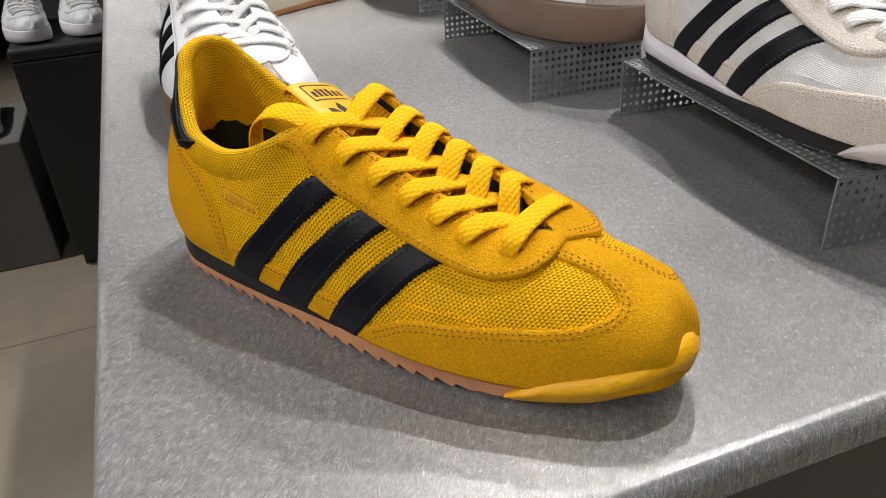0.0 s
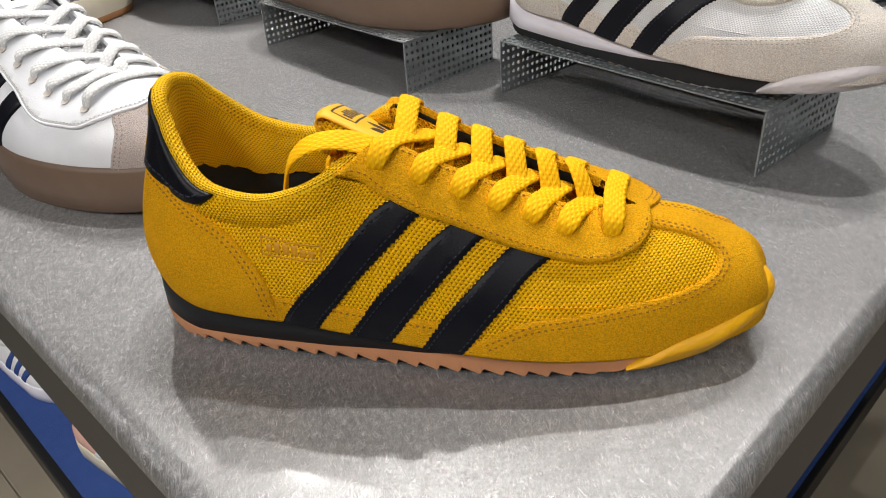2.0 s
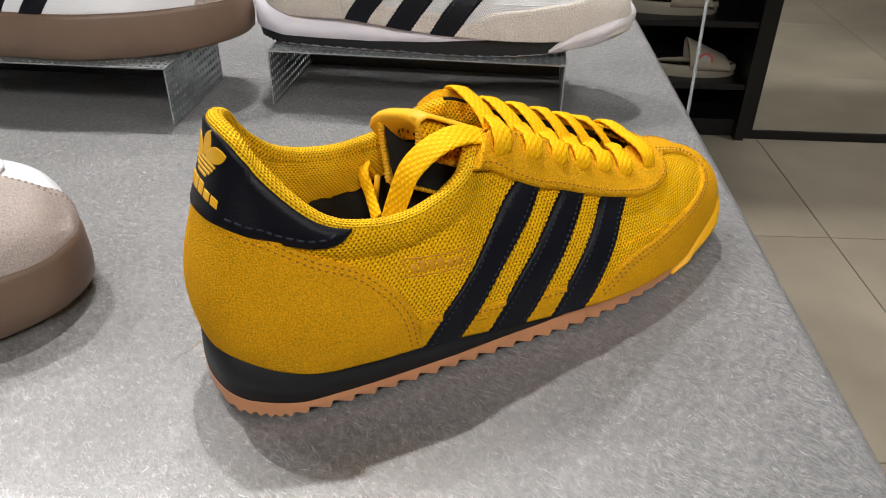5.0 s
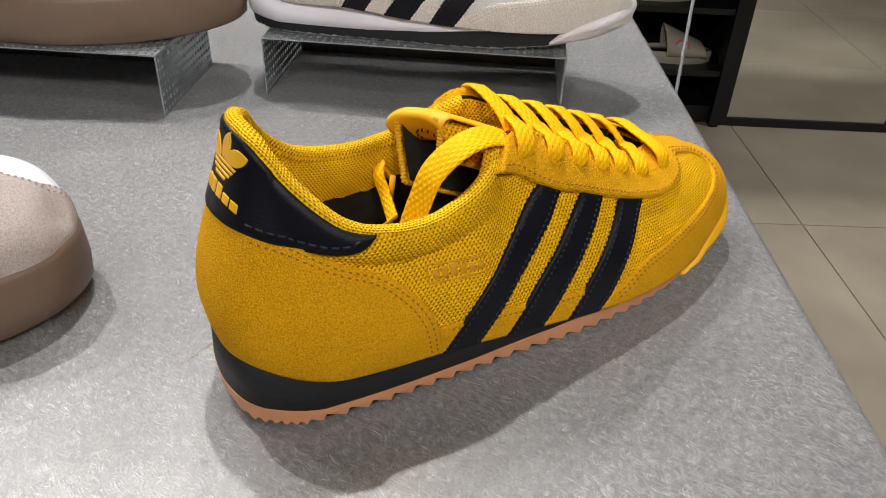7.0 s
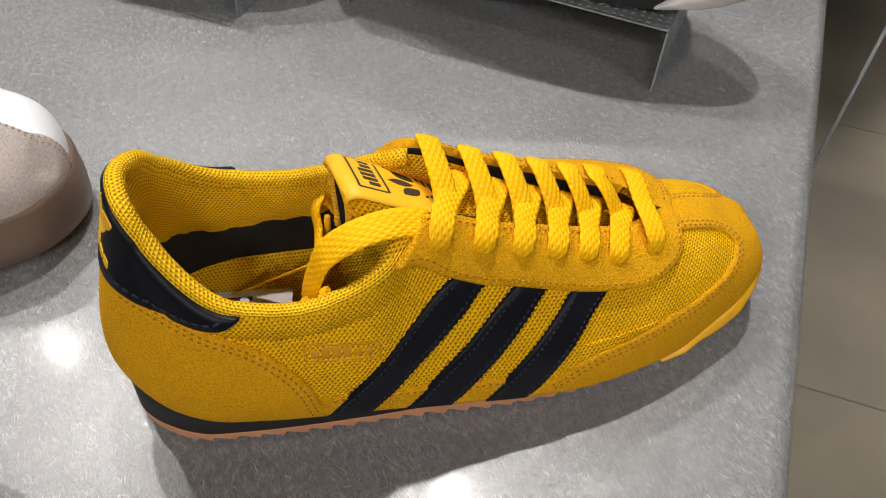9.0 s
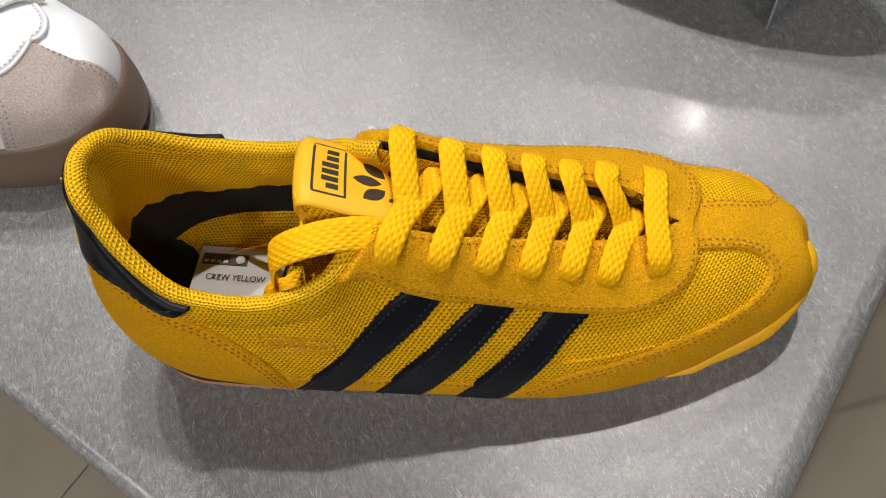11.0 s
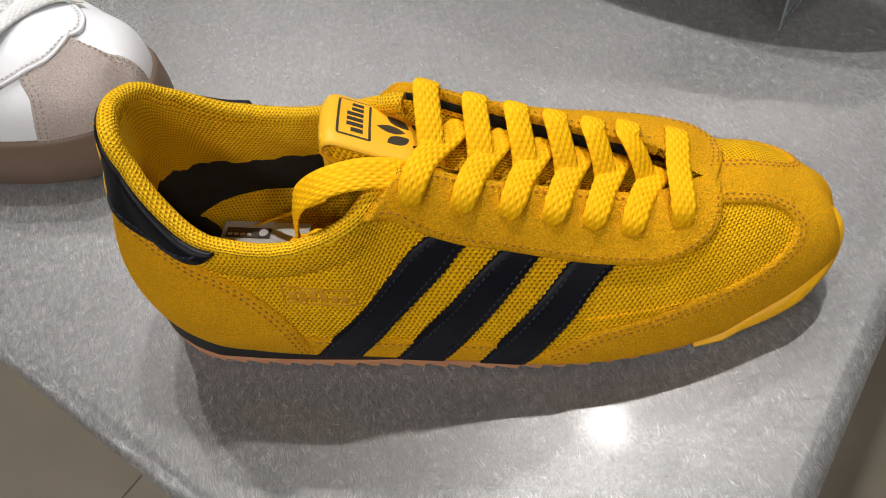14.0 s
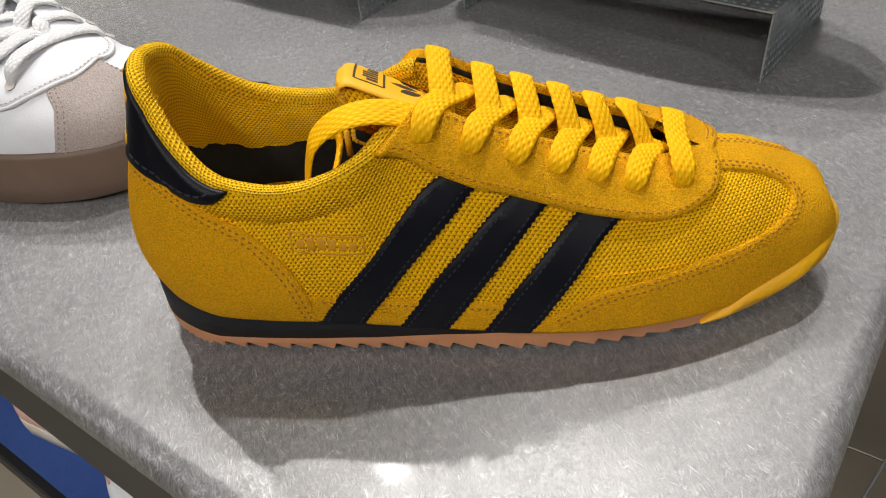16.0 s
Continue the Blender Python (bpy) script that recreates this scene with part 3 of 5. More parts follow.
def runner_sole(last, parent, eva, gum, bump_mat, teeth=0.0032, flare=0.0, fine=420):
    q, o, arc = loop_of(fine)
    x = q[:, 0]
    fz = table_of(x, ((.0135, .034), (.0185, .0325), (.031, .0285), (.048, .0243), (.093, .0245), (.133, .0195), (.172, .0165), (.212, .0145), (.25, .0135), (.287, .017)))
    g = table_of(x, ((.0135, .0135), (.025, .0105), (.045, .0085), (.11, .0088), (.15, .0108), (.175, .0132), (.20, .0150), (.29, .018)))
    g = np.minimum(g, fz + 0.0005)
    zb = table_of(x, ((.0135, .0062), (.020, .0034), (.034, .0018), (.165, .0016), (.20, .0022), (.235, .0045), (.262, .008), (.287, .013)))

    def ring(off, z):
        r = q + o * np.broadcast_to(off, len(q))[:, None]
        r[:, 2] = z
        return r

    rings("midsole", [ring(-.006, fz + .003), ring(-.0014 + flare, fz + .0014), ring(-.0006 + flare, (fz + g) / 2), ring(-.0002 + flare, g), ring(-.004, g - .0004)],
          eva, parent, False, True, arc=arc)
    ph = (x / 0.0093) % 1.0
    depth = teeth * np.clip((.236 - x) / .03, 0.2, 1)
    saw = np.where(ph < 0.86, 1 - ph / 0.86, (ph - 0.86) / 0.14) * depth
    nib = np.clip(2.5 * np.sin(x * 2 * np.pi / 0.0036), -1, 1) * 0.0007 + 0.0005
    bottom = zb + np.where(x < 0.040, nib, saw)
    treads = rings("outsole", [ring(-.004, g + .0003), ring(0, g), ring(-.0002, np.maximum(g - .003, bottom + .0008)), ring(-.0008, bottom), ring(-.0045, bottom + .0003)],
                   gum, parent, False, arc=arc)
    treads.data.polygons.foreach_set("use_smooth", [False] * len(treads.data.polygons))
    low = np.maximum(zb - .0016, 0)
    rings("tread", [ring(-.0040, bottom + .0012), ring(-.0042, low), ring(-.010, low)], eva, parent, True)
    # toe bumper
    idx = np.where(x > 0.2335)[0]
    qq, oo, xx = q[idx], o[idx], x[idx]
    top = table_of(xx, ((.2335, .0062), (.240, .0125), (.248, .0175), (.258, .0215), (.268, .0258), (.276, .0300), (.283, .0330)))
    low = table_of(xx, ((.2335, .0050), (.262, .0075), (.287, .0125)))
    swell = np.clip((xx - .2335) / .008, 0, 1)
    k = 14
    verts, uvs = [], []
    for i in range(len(idx)):
        for j in range(k):
            s = j / (k - 1)
            z = low[i] + (top[i] - low[i]) * s
            lean = max(0.0, z - 0.017)
            off = (0.0010 + 0.0034 * min(1.0, s * 1.5) ** 0.8) * (0.25 + 0.75 * swell[i]) + (0.0038 - 0.0012 * min(1.0, max(0.0, qq[i][1] / 0.016))) * min(1.0, max(0.0, (xx[i] - 0.248) / 0.018)) * min(1.0, 0.2 + 1.4 * s) - 9.0 * lean * lean - 0.0036 * max(0.0, (s - 0.62) / 0.38) ** 2 - (0.0040 if s == 1 else 0) - (0.0015 if s == 0 else 0)
            p = qq[i] + oo[i] * off
            verts.append((p[0], p[1], z))
            uvs.append((arc[idx[i]], z))
        p = qq[i] - oo[i] * 0.008
        verts.append((p[0], p[1], low[i] + 0.001))
        uvs.append((arc[idx[i]], 0))
    kk = k + 1
    faces = []
    for i in range(len(idx) - 1):
        for j in range(k - 1):
            a = i * kk + j
            faces.append((a, a + kk, a + kk + 1, a + 1))
        faces.append((i * kk + k, (i + 1) * kk + k, (i + 1) * kk, i * kk))
    mesh_ob("toe_bumper", verts, faces, bump_mat, parent, uvs, True)


def skin(last, parent, mat, name="upper", u0=0.0):
    nu, nb = 260, 44
    verts, faces, uvs = [], [], []
    for sgn in (1, -1):
        u = np.repeat(np.linspace(0, last.top_u, nu), nb) * sgn
        if sgn < 0:
            u[np.abs(u) < 1e-9] = -1e-9
        b = np.tile(np.linspace(0, 1, nb), nu)
        k = len(verts)
        verts += list(last.place(u, b))
        uvs += list(last.uv(u, b))
        fs = [tuple(k + i for i in f) for f in grid_faces(nu, nb)]
        faces += [f[::-1] for f in fs] if sgn > 0 else fs
    return mesh_ob(name, verts, faces, mat, parent, uvs, True)


def zigzag(a, b, n, size):
    """A pinked edge from a to b in (u, b): small teeth to one side."""
    a, b = np.array(a, float) * [1, SPAN], np.array(b, float) * [1, SPAN]
    t = (b - a) / np.linalg.norm(b - a)
    s = np.array([t[1], -t[0]])
    return [tuple((a + (b - a) * k / n + s * (size if k % 2 else 0)) / [1, SPAN]) for k in range(n + 1)]


def pinked(line, pitch, size):
    q = np.array(line, float) * [1, SPAN]
    c = np.r_[0, np.cumsum(np.linalg.norm(np.diff(q, axis=0), axis=1))]
    n = int(c[-1] / pitch * 2)
    s = np.linspace(0, c[-1], n + 1)
    p = np.stack([np.interp(s, c, q[:, 0]), np.interp(s, c, q[:, 1])], 1)
    t = np.gradient(p, axis=0)
    t /= np.linalg.norm(t, axis=1)[:, None]
    side = np.stack([t[:, 1], -t[:, 0]], 1)
    p = p + side * (np.arange(n + 1) % 2)[:, None] * size
    return p / [1, SPAN]


def shifted(line, d):
    """A line in (u, b) moved sideways by d metres."""
    q = np.array(line, float) * [1, SPAN]
    t = np.gradient(q, axis=0)
    t /= np.linalg.norm(t, axis=1)[:, None] + 1e-12
    return (q + np.stack([-t[:, 1], t[:, 0]], 1) * d) / [1, SPAN]


def flip(line):
    return [(-u, b) for u, b in line][::-1]


def lacing(last, parent, mat, hole_mat, eyes, width=0.0092, thick=0.0021, loft=1.0):
    n = len(eyes)
    up = np.array([0, 0, 1.0])

    def pt(u, b, lift):
        return (last.place(np.array([u]), np.array([b])) + last.normal(np.array([u]), np.array([min(b, 0.97)])) * lift)[0]

    def band(points, name="lace"):
        p = smooth_line(points, 40)
        mid = np.stack([p[:, 0], np.interp(p[:, 0], (0.13, 0.23), (-0.010, 0.001)), np.interp(p[:, 0], (0.13, 0.23), (0.064, 0.030))], 1)
        ups = p - mid
        ups[:, 0] = 0.25 * np.linalg.norm(ups, axis=1)
        taper = np.clip(0.60 + 0.40 * np.linspace(0, 1, 40) / 0.22, 0.60, 1)
        v, f, uv = sweep(p, ups, width, thick, 12, taper)
        return mesh_ob(name, v, f, mat, parent, uv, True)

    for i, (u, b) in enumerate(eyes):
        gap = eyes[i + 1][0] - u if i < n - 1 else 0
        # the inner row of eyelets is a little shorter
        um = eyes[0][0] + 0.0040 + (u - eyes[0][0]) * 0.902
        for s in (1, -1):
            us = s * (u if s > 0 else um)
            nrm = last.normal(np.array([us]), np.array([b]))[0]
            c = pt(us, b - 0.035, 0.0034)
            bm = bmesh.new()
            bmesh.ops.create_circle(bm, cap_ends=True, segments=14, radius=0.0027)
            bmesh.ops.transform(bm, matrix=Matrix.Translation(c - nrm * 0.0004) @ Vector(nrm).to_track_quat("Z", "Y").to_matrix().to_4x4(), verts=bm.verts)
            bmesh.ops.solidify(bm, geom=bm.faces[:], thickness=0.0006)
            part("eyelet", bm, hole_mat, parent)
        if i == n - 1:
            e1, e2 = pt(u + .001, 1, 0), pt(-um - .001, 1, 0)
            band([pt(u - .0008, b - .03, -.001), pt(u - .0010, b + .015, .0044), (e1 + e2) / 2 + up * .0058 * loft, pt(-um, b + .03, .003), pt(-um, b - .02, -.001)])
            continue
        # out of the inner eyelet, over the inner edge, then down under the outer strand
        e1, e2 = pt(u + gap * .46, 1, 0), pt(-um - gap * .05, 1, 0)
        band([pt(-um + .001, b - .02, -.001), pt(-um + .0004, b + .10, .0040), e2 + up * .0050 * loft, e2 * .76 + e1 * .24 + up * .0052 * loft, e2 * .30 + e1 * .70 + up * .0010 * loft, pt(u + gap * .50, .95, -.0050)])
        # out of the outer eyelet, across the throat, under the inner edge
        e1, e2 = pt(u + gap * .26, 1, 0), pt(-um - gap * .86, 1, 0)
        band([pt(u - .0010, b - .035, -.001), pt(u - .0010, b + .010, .0046), pt(u + gap * .05, b + .13, .0052), e1 + up * .0036 * loft, e1 * .5 + e2 * .5 + up * .0006 * loft, e2 * .86 + e1 * .14 - up * .0030, pt(-um - gap, .95, -.0085)])


def tongue(last, parent, mat, under, x0=0.107, x1=0.232, drop=0.0045):
    xs = np.linspace(x0, x1, 60)
    lat = np.array([last.place(np.array([u]), np.array([1.0]))[0] for u in np.linspace(last.knots[7], last.knots[12], 80)])
    med = np.array([last.place(np.array([-u]), np.array([1.0]))[0] for u in np.linspace(last.knots[7], last.knots[12], 80)])
    verts, uvs = [], []
    nv = 21
    for x in xs:
        yl, zl = np.interp(x, lat[:, 0], lat[:, 1]), np.interp(x, lat[:, 0], lat[:, 2])
        ym, zm = np.interp(x, med[:, 0], med[:, 1]), np.interp(x, med[:, 0], med[:, 2])
        zm = min(zm, zl + 0.002)
        free = min(1.0, max(0.0, (0.138 - x) / 0.028))
        wide = 0.006 - 0.004 * free
        for j in range(nv):
            s = j / (nv - 1)
            y = (yl - wide) * (1 - s) + (ym + wide) * s
            z = zl * (1 - s) + zm * s - drop + 0.0045 * math.sin(math.pi * s) - free * 0.019 * abs(2 * s - 1) ** 2.6
            verts.append((x, y, z))
            uvs.append((x, y))
    mesh_ob("tongue", verts, [f[::-1] for f in grid_faces(len(xs), nv)], mat, parent, uvs, True)
    low = [(x, y * 0.96 - 0.0004, z - 0.0035) for x, y, z in verts]
    mesh_ob("tongue_lining", low, grid_faces(len(xs), nv), under, parent, uvs, True)
    # rolled, overlocked edge round the free end
    loop = [verts[i * nv] for i in range(20, -1, -1)] + [verts[j] for j in range(1, nv)] + [verts[i * nv + nv - 1] for i in range(1, 21)]
    p = smooth_line(np.array(loop) - [0, 0, 0.0017], 150)
    t = np.gradient(p, axis=0)
    t /= np.linalg.norm(t, axis=1)[:, None]
    r = 0.0021 * (1 + 0.14 * np.sin(np.arange(150) * 2.1))
    a = np.linspace(0, 2 * np.pi, 10, endpoint=False)
    side = np.cross(t, [0, 0, 1.0])
    side /= np.linalg.norm(side, axis=1)[:, None]
    nn = np.cross(side, t)
    v = (p[:, None] + side[:, None] * (np.cos(a)[None, :, None] * r[:, None, None]) + nn[:, None] * (np.sin(a)[None, :, None] * r[:, None, None])).reshape(-1, 3)
    uv = np.stack([np.repeat(np.arange(150) * 0.0006, 10), np.tile(a * 0.002, 150)], 1)
    return mesh_ob("tongue_binding", v, grid_faces(150, 10, True), mat, parent, uv, True)


def plane_of_tongue(x, y):
    """The free end of the tongue stands up tilted, higher towards the outer side."""
    return 0.096 - 0.44 * (x - 0.1044) - 0.414 * (y - 0.0033)


def standing_tongue(last, parent, mat, under, edge_mat, x0=0.1018, x1=0.232, drop=0.0068):
    xs = np.linspace(x0, x1, 70)
    us = np.linspace(last.knots[7], last.knots[12], 80)
    lat, med = last.place(us, np.ones(80)), last.place(-us, np.ones(80))
    nv = 33
    verts, uvs = [], []
    for x in xs:
        yl, zl = np.interp(x, lat[:, 0], lat[:, 1]), np.interp(x, lat[:, 0], lat[:, 2])
        ym, zm = np.interp(x, med[:, 0], med[:, 1]), np.interp(x, med[:, 0], med[:, 2])
        zm = min(zm, zl + 0.002)
        w = min(1.0, max(0.0, (0.152 - x) / 0.016))
        w = w * w * (3 - 2 * w)
        for j in range(nv):
            s = j / (nv - 1)
            k = 2 * s - 1
            ya = (yl - 0.006) * (1 - s) + (ym + 0.006) * s
            za = zl * (1 - s) + zm * s - drop + 0.0035 * math.sin(math.pi * s)
            lean = max(0.0, abs(k) - 0.50) / 0.50
            yb = -0.0095 + 0.0175 * math.sin(k * math.pi / 2 * 0.98) - (0.0105 if k > 0 else -0.0040) * lean ** 1.2
            xb = x + 0.226 * (-0.0095 - yb)
            zb = plane_of_tongue(xb, max(-0.026, min(0.0075, yb))) - 0.0022 - (0.0290 if k > 0 else 0.0150) * lean ** 1.4
            verts.append((x * (1 - w) + xb * w, ya * (1 - w) + yb * w, za * (1 - w) + zb * w))
            uvs.append((x, s * 0.045))
    mesh_ob("tongue", verts, [f[::-1] for f in grid_faces(len(xs), nv)], mat, parent, uvs, True)
    low = []
    for i in range(len(xs)):
        row = np.array(verts[i * nv:(i + 1) * nv])
        t = np.gradient(row, axis=0)
        n = np.cross(t, [1.0, 0, -0.4])
        n /= np.linalg.norm(n, axis=1)[:, None]
        low += list(row + n * 0.0026 * np.sign(-n[nv // 2, 2]) + [0.0006 if i == 0 else 0, 0, 0])
    mesh_ob("tongue_lining", low, grid_faces(len(xs), nv), under, parent, uvs, True)
    # overlocked edge round the free end and along both wings
    loop = [verts[i * nv] for i in range(24, -1, -1)] + [verts[j] for j in range(1, nv)] + [verts[i * nv + nv - 1] for i in range(1, 25)]
    n = 520
    p = smooth_line(np.array(loop) - [0, 0, 0.0010], n)
    t = np.gradient(p, axis=0)
    t /= np.linalg.norm(t, axis=1)[:, None]
    r = 0.0013 + 0.00022 * np.sin(np.arange(n) * 2 * np.pi / 4.0)
    a = np.linspace(0, 2 * np.pi, 8, endpoint=False)
    side = np.cross(t, [0.3, 0, 1.0])
    side /= np.linalg.norm(side, axis=1)[:, None]
    nn = np.cross(side, t)
    v = (p[:, None] + side[:, None] * (np.cos(a)[None, :, None] * r[:, None, None]) + nn[:, None] * (np.sin(a)[None, :, None] * r[:, None, None])).reshape(-1, 3)
    return mesh_ob("tongue_binding", v, grid_faces(n, 8, True), edge_mat, parent, None, True, "overlocked yellow thread edge")


def collar(last, parent, mat, u_end, size=0.0066):
    us = np.linspace(-u_end, u_end, 160)
    us[np.abs(us) < 1e-9] = 1e-9
    p = last.place(us, np.ones(160))
    n = last.normal(us, np.full(160, 0.93))
    n[:, 2] *= 0.3
    n /= np.linalg.norm(n, axis=1)[:, None]
    v, f, uv = sweep(p - n * size * np.interp(np.abs(us), (0, .035, .065), (.22, .26, .38))[:, None] - np.array([0, 0, 0.0024]), n, size * 1.15, size, 16)
    ang = np.tile(np.linspace(0, 2 * np.pi, 16, endpoint=False), 160) * size / 2
    uv = np.stack([np.repeat(us, 16), ang], 1)
    return mesh_ob("collar_rim", v, f, mat, parent, uv, True)


def inner(last, parent, upper_mat, lower_mat, bed_mat, u_end, split=0.50, floor_z=0.030):
    nu, nv = 150, 22
    us = np.linspace(-u_end, u_end, nu)
    us[np.abs(us) < 1e-9] = 1e-9
    top = last.place(us, np.ones(nu))
    foot = last.place(us, np.zeros(nu))
    c = np.stack([np.clip(top[:, 0], 0.05, 0.3), np.interp(top[:, 0], (0.03, 0.25), (-0.019, 0.0)), 0 * top[:, 2]], 1)

    def inward(p, d):
        w = (c - p) * [1, 1, 0]
        return p + w / (np.linalg.norm(w, axis=1)[:, None] + 1e-9) * d

    a, b = inward(top, np.interp(np.abs(us), (.08, .115), (.0044, .0036))[:, None]), inward(foot, 0.0095)
    b[:, 2] = floor_z
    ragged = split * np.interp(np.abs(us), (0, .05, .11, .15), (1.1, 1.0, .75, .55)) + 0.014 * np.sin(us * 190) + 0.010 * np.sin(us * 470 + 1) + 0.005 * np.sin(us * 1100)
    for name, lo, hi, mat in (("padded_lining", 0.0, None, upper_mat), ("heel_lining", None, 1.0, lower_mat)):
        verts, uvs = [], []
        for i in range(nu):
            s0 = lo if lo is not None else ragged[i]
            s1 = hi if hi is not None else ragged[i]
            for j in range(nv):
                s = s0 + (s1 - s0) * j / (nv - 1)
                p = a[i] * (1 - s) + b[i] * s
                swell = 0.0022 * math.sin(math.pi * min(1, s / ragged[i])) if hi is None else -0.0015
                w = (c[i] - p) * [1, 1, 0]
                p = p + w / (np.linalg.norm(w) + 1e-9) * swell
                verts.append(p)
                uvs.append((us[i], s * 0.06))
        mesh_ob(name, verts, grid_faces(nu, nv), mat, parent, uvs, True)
    # footbed
    xs = np.linspace(0.024, 0.225, 60)
    lat = last.outline(np.linspace(0, last.top_u, 200))
    med = last.outline(-np.linspace(1e-9, last.top_u, 200))
    verts, uvs = [], []
    for x in xs:
        yl, ym = np.interp(x, lat[:, 0], lat[:, 1]) + 0.004, np.interp(x, med[:, 0], med[:, 1]) - 0.004
        for j in range(13):
            s = j / 12
            verts.append((x, yl * (1 - s) + ym * s, floor_z + 0.012 * abs(2 * s - 1) ** 3 - 0.001 - 0.03 * max(0, x - 0.1)))
            uvs.append((x, s * 0.07))
    mesh_ob("footbed", verts, [f[::-1] for f in grid_faces(60, 13)], bed_mat, parent, uvs, True)


# ---- the place ----
TOP = 0.85
TURN_T = -27.2  # the table's turn
TABLE = pose(0.216, -0.202, 0, 0, 0, TURN_T)  # its near corner: x back along one edge is minus, y along the other


def structure(name, lo, hi, mat, label, m=None, bevel=0.0):
    ob = part(name, box_bm(lo, hi, bevel), mat)
    if m is not None:
        ob.matrix_world = m
    return tagged(ob, label, name.split("_")[0], kind="structure")


floor = structure("floor", (-5, -5, -0.1), (5, 5, -0.003), JOINT, "large polished brown-grey floor tiles with dark joints")
structure("ceiling", (-5, -5, 3.6), (5, 5, 3.7), CEIL, "dark grey painted shop ceiling")
structure("wall_south", (-5, -5.1, 0), (5, -5, 3.6), PLASTER, "plain grey plaster shop wall")
structure("wall_north", (-5, 5, 0), (5, 5.1, 3.6), PLASTER, "plain grey plaster shop wall")
structure("wall_west", (-5.1, -5, 0), (-5, 5, 3.6), PLASTER, "plain grey plaster shop wall")
structure("wall_east", (5, -5, 0), (5.1, 5, 3.6), PLASTER, "plain grey plaster shop wall")


def display_table():
    t = thing("display_table", "grey sanded sheet-steel display table with rounded folded edges", "table", TABLE)
    w, d = 1.7, 1.3
    bm = box_bm((-w, 0, TOP - 0.016), (0, d, TOP))
    edges = [e for e in bm.edges if min(v.co.z for v in e.verts) > TOP - 0.001]
    bmesh.ops.bevel(bm, geom=edges, offset=0.0095, segments=6, affect="EDGES", profile=0.5)
    slab = part("tabletop", bm, STEEL, t, "sanded steel sheet with short crossing scratches", True)
    slab.data.set_sharp_from_angle(angle=0.45)
    # the sheet's faces are truly flat up to the fold
    for e in slab.data.edges:
        zs = [slab.data.vertices[i].co.z for i in e.vertices]
        if min(zs) > TOP - 1e-6 or max(zs) < TOP - 0.0094:
            e.use_edge_sharp = True
    # folded apron below the rim, its shade put into a darker steel colour
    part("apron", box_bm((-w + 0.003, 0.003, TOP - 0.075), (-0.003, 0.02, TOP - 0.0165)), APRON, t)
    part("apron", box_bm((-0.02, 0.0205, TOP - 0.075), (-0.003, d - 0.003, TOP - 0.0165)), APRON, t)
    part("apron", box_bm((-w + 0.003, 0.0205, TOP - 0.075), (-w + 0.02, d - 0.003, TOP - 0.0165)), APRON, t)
    for x, y in ((-0.05, 0.05), (-w + 0.05, 0.05), (-0.05, d - 0.05), (-w + 0.05, d - 0.05)):
        part("leg", box_bm((x - 0.02, y - 0.02, 0), (x + 0.02, y + 0.02, TOP - 0.0755), 0.002), BLACKCAB, t)
    return t


display_table()


# ---- the yellow shoe ----
LAST = Last(LF, LT, MF, MT, BOW, MBOW)
U_THROAT = LAST.knots[7]


